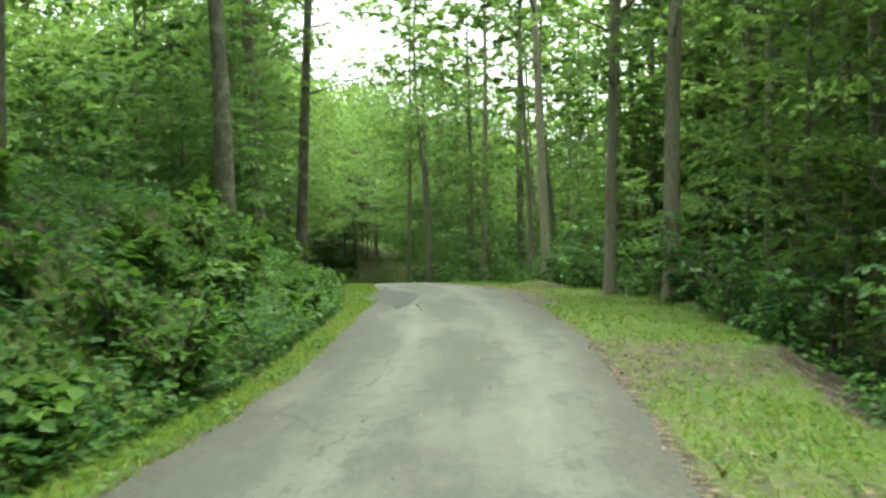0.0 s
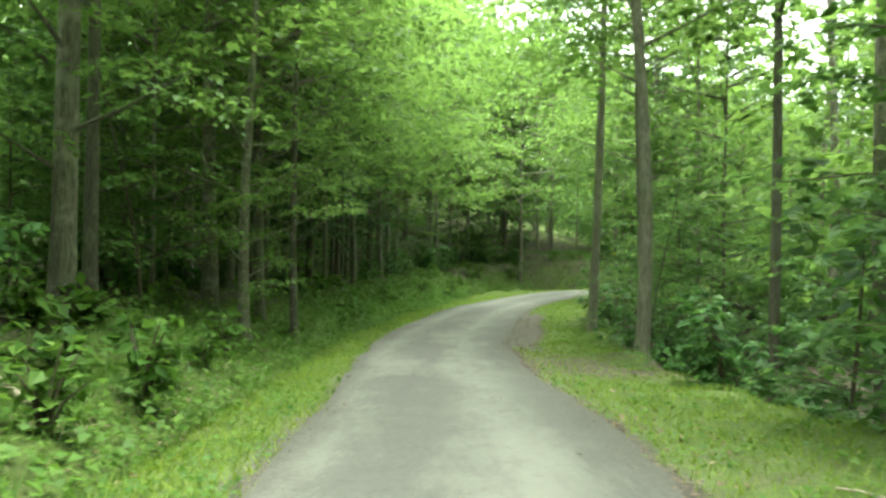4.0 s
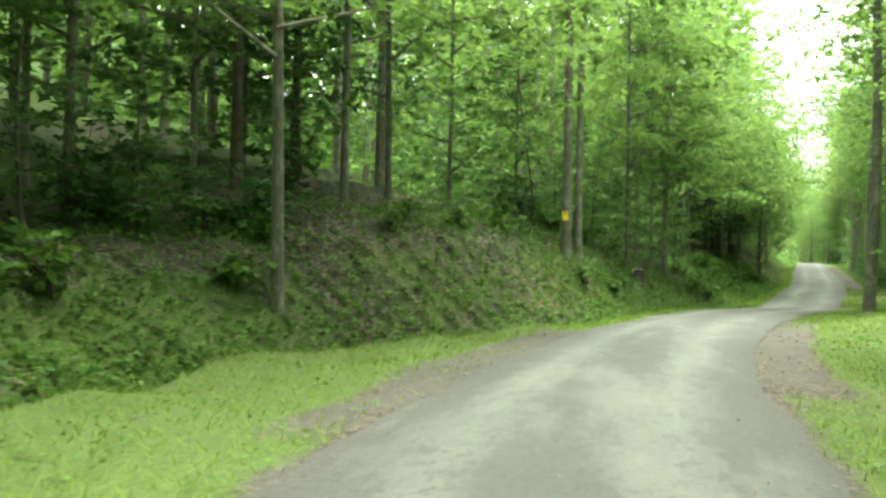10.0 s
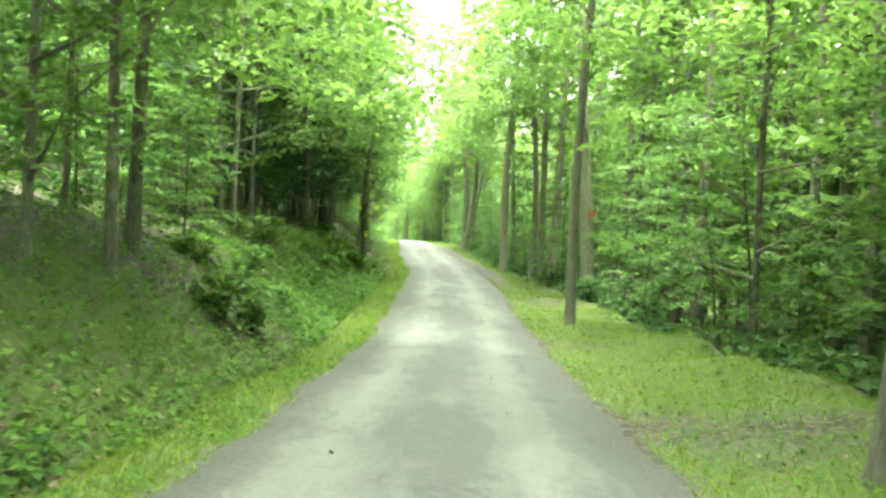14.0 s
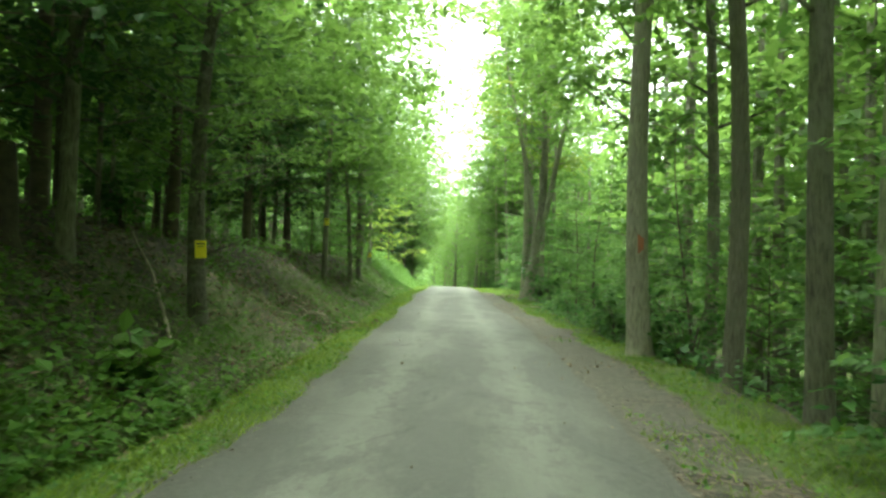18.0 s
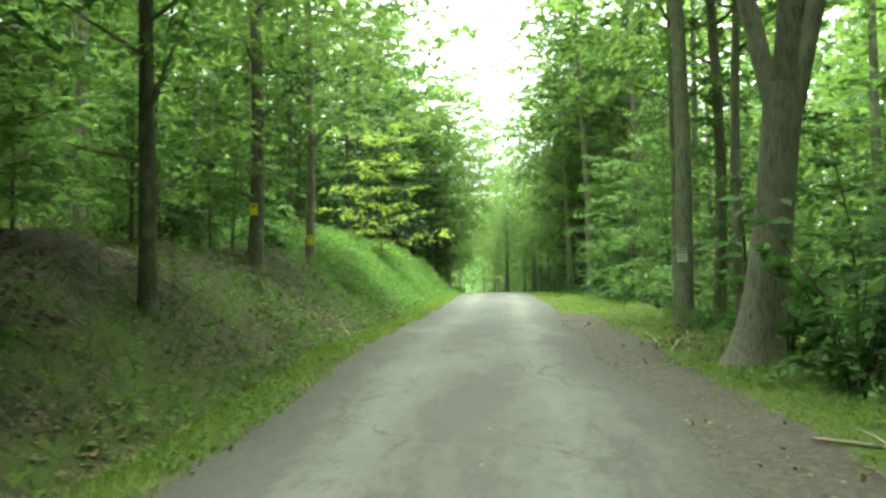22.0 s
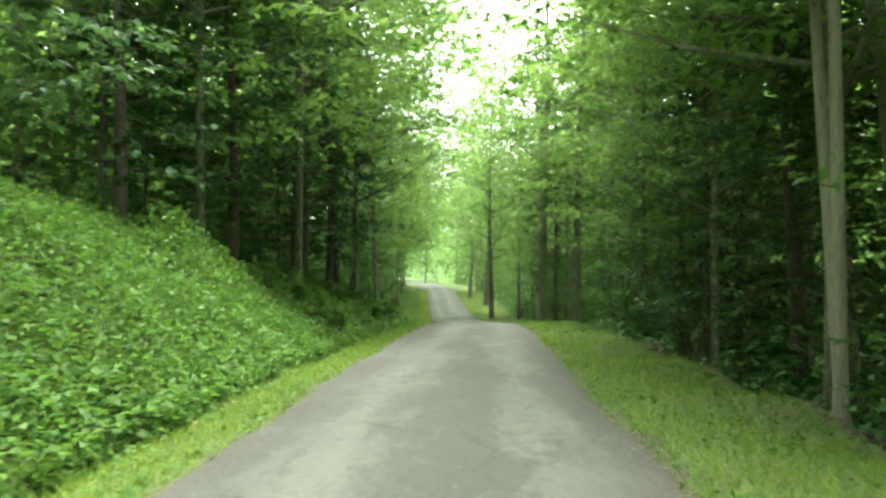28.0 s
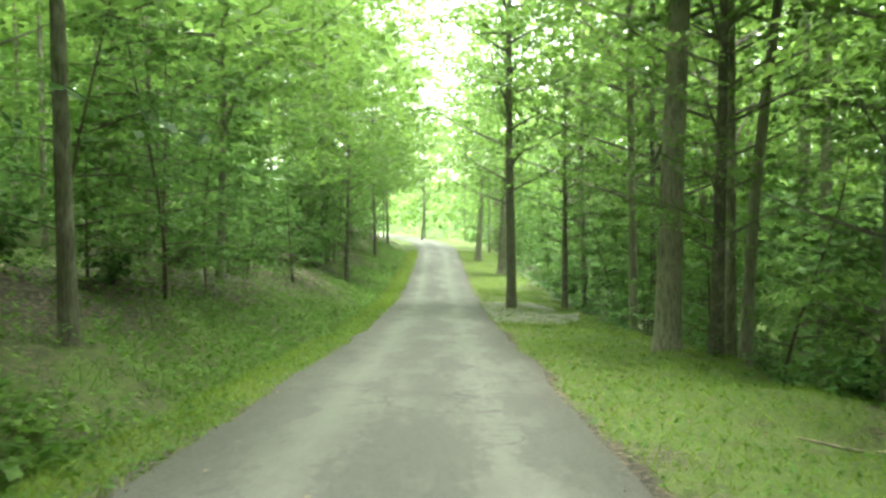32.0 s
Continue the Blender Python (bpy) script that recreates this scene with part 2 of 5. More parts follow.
M_ROAD, M_GROUND = road_material(), ground_material()
M_LEAF = leaf_material("canopy_leaf", (0.038, 0.084, 0.024), (0.080, 0.160, 0.042), (0.150, 0.235, 0.062), (0.26, 0.42, 0.09), 0.5)
M_SPRAY = leaf_material("understory_leaf", (0.038, 0.088, 0.030), (0.074, 0.158, 0.048), (0.130, 0.220, 0.064), (0.23, 0.40, 0.09), 0.48)
M_SHRUB = leaf_material("shrub_leaf", (0.026, 0.080, 0.024), (0.052, 0.130, 0.036), (0.086, 0.180, 0.046), (0.13, 0.27, 0.05), 0.4)
M_WEED = leaf_material("weed_leaf", (0.036, 0.096, 0.020), (0.070, 0.150, 0.028), (0.122, 0.212, 0.040), (0.16, 0.30, 0.04), 0.4)
M_GRASS = leaf_material("grass_blade", (0.058, 0.116, 0.012), (0.116, 0.196, 0.018), (0.205, 0.258, 0.044), (0.22, 0.32, 0.04), 0.42)
M_NEEDLE = leaf_material("hemlock_needle", (0.026, 0.064, 0.026), (0.044, 0.098, 0.038), (0.072, 0.140, 0.048), (0.10, 0.19, 0.05), 0.36)
M_BARK = bark_material("furrowed_bark", (0.034, 0.032, 0.024), (0.165, 0.156, 0.115), 0.4)
M_PALE = bark_material("pale_bark", (0.130, 0.118, 0.090), (0.350, 0.320, 0.255), 0.12)
M_GREY = bark_material("grey_bark", (0.070, 0.066, 0.052), (0.250, 0.235, 0.180), 0.3)
M_LIME = leaf_material("yellow_green_leaf", (0.085, 0.150, 0.026), (0.145, 0.225, 0.040), (0.220, 0.300, 0.054), (0.42, 0.56, 0.09), 0.5)
M_TWIG = plain_material("twig_bark", (0.045, 0.036, 0.026), (0.11, 0.09, 0.065), 8)
M_DEAD = plain_material("dead_leaf", (0.075, 0.052, 0.030), (0.24, 0.185, 0.12), 3)
M_LOG = plain_material("weathered_wood", (0.16, 0.13, 0.10), (0.42, 0.36, 0.28), 6)
M_ROT = plain_material("rotten_wood", (0.020, 0.017, 0.013), (0.060, 0.049, 0.036), 6, 0.95, 0.8, 0.04)
M_STONE = plain_material("grey_gravel", (0.06, 0.06, 0.05), (0.19, 0.187, 0.16), 9)
M_DARKTAR = plain_material("fresh_asphalt", (0.016, 0.018, 0.017), (0.042, 0.046, 0.042), 22, 0.85, 0.5, 0.008)
M_YELLOW = plain_material("yellow_plastic", (0.80, 0.62, 0.02), (0.88, 0.72, 0.05), 12, 0.5, 0.1)
M_WHITE = plain_material("white_plastic", (0.70, 0.70, 0.66), (0.82, 0.82, 0.78), 10, 0.5, 0.1)
M_BLACK = plain_material("black_print", (0.02, 0.02, 0.02), (0.04, 0.04, 0.04), 10, 0.6, 0.1)
M_ORANGE = plain_material("orange_paint", (0.16, 0.12, 0.09), (0.55, 0.15, 0.06), 25, 0.8, 0.5)
M_PULL = plain_material("worn_gravel", (0.07, 0.075, 0.055), (0.20, 0.20, 0.165), 2.5)
M_RIDGE = plain_material("distant_foliage", (0.020, 0.055, 0.010), (0.085, 0.170, 0.020), 0.55, 0.8, 1.0, 0.8)

# ---- the line of the road ----
# seconds: left edge, right edge (from the lens), left verge, bank height, bank width, slope above it, right verge
LANE = [
    (0, -2.3, 1.2, 0.7, 2.0, 3.6, 0.15, 1.6), (1.0, -2.4, 1.3, 0.55, 2.1, 3.2, 0.15, 1.7), (1.8, -2.35, 1.45, 0.5, 2.1, 3.0, 0.15, 2.9), (2.6, -1.9, 1.6, 0.6, 2.0, 3.2, 0.12, 3.3),
    (3.6, -1.55, 1.45, 0.85, 1.7, 4.0, 0.08, 3.6), (4.6, -1.4, 1.4, 1.0, 1.5, 4.5, 0.05, 2.3), (6.5, -1.6, 1.5, 1.0, 1.1, 4.6, 0.04, 2.6), (9, -1.9, 1.5, 1.2, 0.9, 4.6, 0.04, 3.0),
    (10.2, -1.95, 1.45, 2.6, 1.0, 3.8, 0.1, 3.4), (11.2, -2.0, 1.4, 4.2, 1.3, 3.2, 0.16, 3.6), (12.0, -1.9, 1.45, 4.0, 1.6, 2.8, 0.2, 3.8), (12.6, -1.85, 1.45, 1.7, 1.9, 2.6, 0.24, 4.2), (13.1, -1.8, 1.5, 0.7, 2.1, 2.5, 0.26, 4.8), (14.5, -1.8, 1.5, 0.8, 2.0, 2.9, 0.24, 3.6),
    (17, -2.1, 1.4, 0.9, 1.6, 3.4, 0.22, 2.8), (18, -2.1, 1.4, 0.85, 1.7, 3.5, 0.22, 2.7), (19, -2.1, 1.4, 0.8, 1.7, 3.6, 0.22, 2.1), (20.8, -2.2, 1.5, 0.75, 1.7, 3.6, 0.2, 1.6), (22, -2.3, 1.6, 0.7, 1.7, 3.6, 0.15, 1.7),
    (24, -2.05, 1.3, 0.9, 1.7, 3.5, 0.1, 2.4), (26.3, -2.05, 1.35, 0.9, 1.8, 3.3, 0.06, 3.3), (28, -2.1, 1.35, 0.9, 2.0, 3.2, 0.06, 2.5), (30, -2.0, 1.2, 0.9, 1.8, 3.6, 0.1, 2.2),
    (31.5, -2.1, 1.25, 0.9, 1.4, 3.6, 0.1, 2.6), (33, -2.15, 1.42, 0.9, 1.2, 3.6, 0.1, 3.6), (40, -1.9, 1.6, 1.0, 1.2, 4.0, 0.1, 3.4),
]
BEYOND = [(11, 0, -0.72), (30, 0, -1.9), (51, 0.2, -2.3), (88, 1.0, -1.4), (110, 4.5, -1.2), (135, 12.0, -1.0), (170, 26.0, -0.6)]   # ahead, to the left, above the last road point

lane_t = np.array([r[0] for r in LANE], float)
eye_t = np.array([r[0] for r in PATH])
eye = np.array([r[1] for r in PATH])
d0 = eye[1] - eye[0]
d0 /= np.linalg.norm(d0[:2])
d1 = np.array([math.sin(radians(19.2)), math.cos(radians(19.2)), 0])
l1 = np.array([-d1[1], d1[0], 0])
line_t = np.concatenate([[-4, -2], eye_t, 32 + np.array([b[0] for b in BEYOND]) / 8.0])
line = np.vstack([eye[0] - d0 * [32, 32, 0], eye[0] - d0 * [16, 16, 0], eye] + [eye[-1] + d1 * a + l1 * b + np.array([0, 0, c]) for a, b, c in BEYOND])
line[:, 2] -= RIDE


def spread(t):
    """Catmull-Rom between the rows of the line."""
    k = int(np.clip(np.searchsorted(line_t, t) - 1, 0, len(line) - 2))
    a, b, c, d = (line[min(max(i, 0), len(line) - 1)] for i in (k - 1, k, k + 1, k + 2))
    ta, tb, tc, td = (line_t[min(max(i, 0), len(line) - 1)] for i in (k - 1, k, k + 1, k + 2))
    m0 = (c - a) / max(tc - ta, 1e-6) * (tc - tb)
    m1 = (d - b) / max(td - tb, 1e-6) * (tc - tb)
    u = (t - tb) / (tc - tb)
    return (2 * u**3 - 3 * u**2 + 1) * b + (u**3 - 2 * u**2 + u) * m0 + (3 * u**2 - 2 * u**3) * c + (u**3 - u**2) * m1


raw_t = np.arange(line_t[0], line_t[-1], 0.04)
raw = np.array([spread(t) for t in raw_t])
arc = np.concatenate([[0], np.cumsum(np.linalg.norm(np.diff(raw[:, :2], axis=0), axis=1))])
STEP = 0.5
S = np.arange(0, arc[-1], STEP)
mid = np.stack([np.interp(S, arc, raw[:, i]) for i in range(3)], 1)
T_OF = np.interp(S, arc, raw_t)
kern = np.exp(-0.5 * (np.arange(-10, 11) / 4.0) ** 2)
kern /= kern.sum()
for i in range(3):
    mid[:, i] = np.convolve(np.pad(mid[:, i], 10, mode="reflect", reflect_type="odd"), kern, "valid")
tang = np.gradient(mid[:, :2], axis=0)
tang /= np.linalg.norm(tang, axis=1, keepdims=True)
side = np.stack([tang[:, 1], -tang[:, 0]], 1)       # to the right
LEFT, RIGHT, VERGE, BANK, BANKW, SLOPE, SHOULDER = (np.convolve(np.pad(np.interp(T_OF, lane_t, [r[i] for r in LANE]), 10, mode="edge"), kern, "valid") for i in range(1, 8))
N = len(S)
rng_edge = np.random.default_rng(3)
wobble = np.array([noise.noise((s * 0.35, 3.7, 0)) + 0.5 * noise.noise((s * 1.1, 9.1, 0)) for s in S])
wobble2 = np.array([noise.noise((s * 0.3, 13.7, 0)) + 0.5 * noise.noise((s * 1.3, 19.1, 0)) for s in S])
ragged = rng_edge.uniform(-0.03, 0.03, (2, N))
LEFT = LEFT + 0.15 * wobble + ragged[0]
RIGHT = RIGHT + 0.15 * wobble2 + ragged[1]


RISE = 0.36 * np.interp(T_OF, (12.2, 13.4, 16.4, 18.2), (0, 1, 1, 0))      # the right verge stands above the lane here


def at_time(t):
    return int(np.clip(np.searchsorted(T_OF, t), 0, N - 1))


def ease(x):
    x = np.clip(x, 0, 1)
    return x * x * (3 - 2 * x)


def lift(i, u):
    """Height of the ground over the road's middle line; i: index along the road, u: metres to the right of the line."""
    i, u = np.asarray(i), np.asarray(u, float)
    l, r = LEFT[i] - u, u - RIGHT[i]
    w = VERGE[i]
    left = -0.03 - 0.05 * np.clip(l, 0, w)
    left = left - 0.20 * np.exp(-(((l - w - 0.35) / 0.35) ** 2))
    left = left + BANK[i] * ease((l - w - 0.3) / BANKW[i]) + SLOPE[i] * np.clip(l - w - BANKW[i] * 0.8, 0, 70)
    v = SHOULDER[i]
    right = -0.03 + RISE[i] * ease(r / 3.2) - 0.035 * np.clip(r, 0, v) - 0.52 * np.clip(r - v, 0, 5.5) * ease((r - v) / 0.8) - 0.12 * np.clip(r - v - 5.5, 0, 22)
    far = 0.10 * np.clip(r - 32, 0, 60)
    h = np.where(l > 0, left, np.where(r > 0, right + far, -0.05))
    return h


def rough_at(x, y, amount):
    return amount * (noise.noise((x * 0.45, y * 0.45, 0)) + 0.5 * noise.noise((x * 1.3, y * 1.3, 4)))


def locate(x, y):
    """Index along the road and metres to the right of it, for points."""
    x, y = np.atleast_1d(x), np.atleast_1d(y)
    k = np.empty(len(x), int)
    for a in range(0, len(x), 4000):
        k[a:a + 4000] = ((x[a:a + 4000, None] - mid[None, :, 0]) ** 2 + (y[a:a + 4000, None] - mid[None, :, 1]) ** 2).argmin(1)
    dx, dy = x - mid[k, 0], y - mid[k, 1]
    u = dx * side[k, 0] + dy * side[k, 1]
    u = np.where(u < 0, -1, 1) * np.maximum(np.abs(u), np.hypot(dx, dy))
    return k, u


def unevenness(i, u, x, y):
    out = np.maximum(LEFT[i] - u, u - RIGHT[i])
    n = np.array([rough_at(a, b, 1.0) for a, b in zip(x, y)])
    return n * np.clip((out - 0.3) * 0.12, 0.0, 0.30) * (out > 0)


def ground_z(x, y):
    i, u = locate([x], [y])
    return float(mid[i[0], 2] + lift(i, u)[0] + unevenness(i, u, [x], [y])[0])


def leafy(name, lv, lf, mat, woods, bark):
    """Leaves and the thin boughs that carry them, as one crown."""
    if lf.shape[1] == 3:
        woods = [(a, np.vstack([b[:, [0, 1, 2]], b[:, [0, 2, 3]]])) for a, b in woods]
    v, f = joined([(lv, lf)] + woods)
    me = make_mesh(name, v, f, mat)
    me.materials.append(bark)
    slot = np.zeros(len(f), np.int32)
    slot[len(lf):] = 1
    me.polygons.foreach_set("material_index", slot)
    return me


def make_mesh(name, verts, faces, mat, smooth=False):
    verts, faces = np.asarray(verts, np.float32), np.asarray(faces, np.int32)
    me = bpy.data.meshes.new(name)
    me.vertices.add(len(verts))
    me.vertices.foreach_set("co", verts.ravel())
    me.loops.add(faces.size)
    me.loops.foreach_set("vertex_index", faces.ravel())
    me.polygons.add(len(faces))
    me.polygons.foreach_set("loop_start", np.arange(len(faces), dtype=np.int32) * faces.shape[1])
    me.polygons.foreach_set("use_smooth", np.full(len(faces), smooth))
    me.materials.append(mat)
    me.update(calc_edges=True)
    return me


def part(name, me, parent, label=""):
    ob = new(name, me)
    ob.parent = parent
    return tagged(ob, label)


def grid_faces(rows, cols):
    a = (np.arange(rows - 1)[:, None] * cols + np.arange(cols - 1)[None]).ravel()
    return np.stack([a, a + 1, a + cols + 1, a + cols], 1)


# ---- road ----
across = np.array([0, 0.03, 0.07, 0.12, 0.22, 0.36, 0.5, 0.64, 0.78, 0.88, 0.93, 0.97, 1.0])
rv, ruv = [], []
for i in range(N):
    l, r = LEFT[i], RIGHT[i]
    for a in across:
        u = l + (r - l) * a
        crown = 0.035 * (1 - (2 * a - 1) ** 2) - 0.012 * math.exp(-((abs(u + 0.4) - 0.75) / 0.3) ** 2)
        p = mid[i, :2] + side[i] * u
        rv.append((p[0], p[1], mid[i, 2] + crown + 0.006 * noise.noise((p[0] * 1.5, p[1] * 1.5, 2))))
        ruv.append((u + 0.35, S[i]))
road_me = make_mesh("road", rv, grid_faces(N, 13)[:, ::-1], M_ROAD, True)
lane_uv = road_me.uv_layers.new(name="lane")
idx = np.empty(len(road_me.loops), np.int32)
road_me.loops.foreach_get("vertex_index", idx)
lane_uv.data.foreach_set("uv", np.array(ruv, np.float32)[idx].ravel())
rim_uv = road_me.uv_layers.new(name="rim")
rim = np.minimum(np.tile(across, N) * np.repeat(RIGHT - LEFT, 13), (1 - np.tile(across, N)) * np.repeat(RIGHT - LEFT, 13))
rim_uv.data.foreach_set("uv", np.stack([rim, rim * 0], 1).astype(np.float32)[idx].ravel())
road = tagged(new("road", road_me), "narrow worn grey chip-seal lane with pale wheel tracks", "road", kind="structure")


# ---- ground: one fine strip beside the road, a coarse sheet beyond ----
def cover_of(i, u, x, y):
    """Turf, litter, clay shares."""
    l, r = LEFT[i] - u, u - RIGHT[i]
    t = T_OF[i]
    n = np.array([noise.noise((a * 0.22, b * 0.22, 8)) for a, b in zip(x, y)])
    open_bank = ease((t - 24.9) / 1.0) * ease((29.5 - t) / 1.0)
    mild = ease((t - 4.5) / 1.5) * ease((10.5 - t) / 1.0)
    shaded = ease((t - 19.4) / 0.8) * ease((25.2 - t) / 0.8)
    verge_l = ease((VERGE[i] + 0.25 - l) / 0.4)
    bank_l = ease((VERGE[i] + 4.2 - l) / 2.5) * (0.62 + 0.35 * mild + 0.35 * open_bank - 0.15 * shaded)
    turf_l = np.maximum(np.maximum(verge_l, bank_l), 0.55 * ease((l - 7) / 4)) + 0.35 * n
    turf_r = ease((SHOULDER[i] + 0.55 - r) / 0.5) * 0.86 + 0.75 * n
    shoulder_dirt = ease((t - 18.3) / 1.2) * ease((25.6 - t) / 0.9) * ease((1.3 - r) / 0.5)
    shoulder_dirt = np.maximum(shoulder_dirt, ease((t - 2.0) / 0.6) * ease((5.0 - t) / 1.0) * ease((0.9 - r) / 0.4))
    shoulder_dirt = np.maximum(shoulder_dirt, ease((t - 6.2) / 0.4) * ease((8.6 - t) / 0.8) * ease((1.1 - r) / 0.5))
    shoulder_dirt = np.maximum(shoulder_dirt, ease((t - 11.3) / 0.4) * ease((14.0 - t) / 0.5) * ease((1.2 - r) / 0.5) * 0.9)
    pull = ease((t - 10.6) / 0.6) * ease((12.9 - t) / 0.6) * ease((1.5 - l) / 0.8)
    turf = np.where(l > 0, turf_l - 0.8 * pull, np.where(r > 0, turf_r - shoulder_dirt, 0.0))
    clay = np.where(l > 0, 0.75 * ease((l - VERGE[i] - 0.4) / 0.5) * ease((VERGE[i] + 2.6 - l) / 0.8) * (ease((t - 2.3) / 0.4) * ease((3.8 - t) / 0.4) + ease((t - 12.7) / 0.4) * ease((14.3 - t) / 0.5) * 0.6),
                    0.25 * shoulder_dirt)
    edge = 0.55 * ease((0.22 - np.maximum(l, r)) / 0.2)
    grit = np.clip(np.maximum(shoulder_dirt * (r > 0) * 0.8 + pull * (l > 0) * 0.75, (0.55 + 0.6 * n) * ease((0.42 - np.maximum(l, r)) / 0.35)), 0, 1)
    return np.stack([np.clip(turf - edge, 0, 1), np.clip(1 - turf, 0, 1), np.clip(clay, 0, 1), grit], 1)


NEAR = 17.0
inner = np.concatenate([np.linspace(0.02, 4.5, 24), np.linspace(4.8, NEAR, 26)])
gi, gu = [], []
for i in range(N):
    gi += [i] * (2 * len(inner) + 2)
    gu += list(LEFT[i] + 0.25 - np.concatenate([[0], inner + 0.25])[::-1]) + list(RIGHT[i] - 0.25 + np.concatenate([[0], inner + 0.25]))
gi, gu = np.array(gi), np.array(gu)
gx, gy = mid[gi, 0] + side[gi, 0] * gu, mid[gi, 1] + side[gi, 1] * gu
gz = mid[gi, 2] + lift(gi, gu) + unevenness(gi, gu, gx, gy)
cols = 2 * len(inner) + 2
ground_me = make_mesh("ground", np.stack([gx, gy, gz], 1), grid_faces(N, cols)[:, ::-1], M_GROUND, True)
att = ground_me.color_attributes.new("cover", "FLOAT_COLOR", "POINT")
att.data.foreach_set("color", cover_of(gi, gu, gx, gy).astype(np.float32).ravel())
tagged(new("ground", ground_me), "uneven roadside earth with turf, dead leaves and clay", "ground", kind="structure")

CELL = 3.0
xs, ys = np.arange(mid[:, 0].min() - 130, mid[:, 0].max() + 131, CELL), np.arange(mid[:, 1].min() - 90, mid[:, 1].max() + 131, CELL)
hx, hy = (a.ravel() for a in np.meshgrid(xs, ys))
hi, hu = locate(hx, hy)
hz = mid[hi, 2] + lift(hi, hu) + unevenness(hi, hu, hx, hy)
hz -= 0.25 * (np.abs(hu) < NEAR + 3)
hf = grid_faces(len(ys), len(xs))
hf = hf[(np.abs(hu)[hf] > NEAR - 1.5).all(1)]
keep = np.unique(hf)
back = np.full(len(hx), -1)
back[keep] = np.arange(len(keep))
hill_me = make_mesh("hillside", np.stack([hx, hy, hz], 1)[keep], back[hf], M_GROUND, True)
att = hill_me.color_attributes.new("cover", "FLOAT_COLOR", "POINT")
att.data.foreach_set("color", np.tile(np.array([0.7, 0.3, 0, 0], np.float32), (len(keep), 1)).ravel())
tagged(new("ground_hillside", hill_me), "wooded hillside floor under brown leaf litter", "ground", kind="structure")


# ---- plants: shapes ----
rng = np.random.default_rng(7)


def leaves(c, along, normal, length, width, fold=0.12, simple=False):
    """Folded pointed leaves of four corners; simple ones of three, for the depths."""
    along = along / (np.linalg.norm(along, axis=1, keepdims=True) + 1e-9)
    wide = np.cross(normal, along)
    wide /= np.linalg.norm(wide, axis=1, keepdims=True) + 1e-9
    up = np.cross(along, wide)
    length, width = np.broadcast_to(length, len(c))[:, None], np.broadcast_to(width, len(c))[:, None]
    if simple:
        v = np.stack([c + along * length * 0.55, c - along * length * 0.3 + wide * width * 0.62, c - along * length * 0.3 - wide * width * 0.62], 1)
        return v.reshape(-1, 3), np.arange(3 * len(c)).reshape(-1, 3)
    v = np.stack([c - along * length * 0.5, c + wide * width * 0.5 + up * width * fold - along * length * 0.06, c + along * length * 0.5,
                  c - wide * width * 0.5 + up * width * fold - along * length * 0.06], 1)
    return v.reshape(-1, 3), np.arange(4 * len(c)).reshape(-1, 4)


def spray(n, centre, reach, flat=0.22, droop=0.25):
    """Leaf places of one layered bough: branchlets fan out in a tilted, drooping plane."""
    m = max(3, n // 9)
    twig = rng.integers(0, m, n)
    a = (np.arange(m) * 2.4 + rng.uniform(-0.5, 0.5, m) + rng.uniform(0, 6.28))[twig]
    far = rng.uniform(0.55, 1.0, m)[twig]
    q = far * np.sqrt(rng.uniform(0.03, 1, n))
    across = rng.normal(0, 0.09, n)
    tilt = rng.normal(0, 0.16, 2)
    ox, oy = np.cos(a) * q - np.sin(a) * across, np.sin(a) * q + np.cos(a) * across
    step = rng.normal(0, flat * 0.45, m)[twig] + rng.normal(0, flat * 0.18, n)
    off = np.stack([ox, oy, step + tilt[0] * ox + tilt[1] * oy - droop * q * q], 1) * reach
    along = np.stack([np.cos(a), np.sin(a), rng.normal(-0.35, 0.2, n)], 1) + rng.normal(0, 0.5, (n, 3)) * [1, 1, 0.4]
    nrm = np.stack([rng.normal(0, 0.24, n) - tilt[0] + 0.7 * droop * np.cos(a) * q, rng.normal(0, 0.24, n) - tilt[1] + 0.7 * droop * np.sin(a) * q, np.ones(n)], 1)
    return centre + off, along, nrm


def tube(points, radii, sides=7, flare=0.0):
    points, radii = np.asarray(points, float), np.asarray(radii, float)
    d = np.gradient(points, axis=0)
    d /= np.linalg.norm(d, axis=1, keepdims=True)
    ref = np.where(np.abs(d[:, 2:3]) > 0.8, np.array([[1.0, 0, 0]]), np.array([[0, 0, 1.0]]))
    a = np.cross(d, ref)
    a /= np.linalg.norm(a, axis=1, keepdims=True)
    b = np.cross(d, a)
    ang = np.linspace(0, 2 * np.pi, sides, endpoint=False)
    lump = 1 + 0.07 * np.sin(ang * 3 + 1.3)[None] + flare * np.exp(-np.arange(len(points)) / 1.5)[:, None] * (1 + 0.5 * np.sin(ang * 5 + 0.7)[None])
    ring = points[:, None] + (a[:, None] * np.cos(ang)[None, :, None] + b[:, None] * np.sin(ang)[None, :, None]) * radii[:, None, None] * lump[..., None]
    v = ring.reshape(-1, 3)
    f = []
    for k in range(len(points) - 1):
        for j in range(sides):
            f.append((k * sides + j, k * sides + (j + 1) % sides, (k + 1) * sides + (j + 1) % sides, (k + 1) * sides + j))
    return v, np.array(f)


def joined(pieces):
    v, f, n = [], [], 0
    for a, b in pieces:
        v.append(a)
        f.append(np.asarray(b) + n)
        n += len(a)
    return np.vstack(v), np.vstack(f)


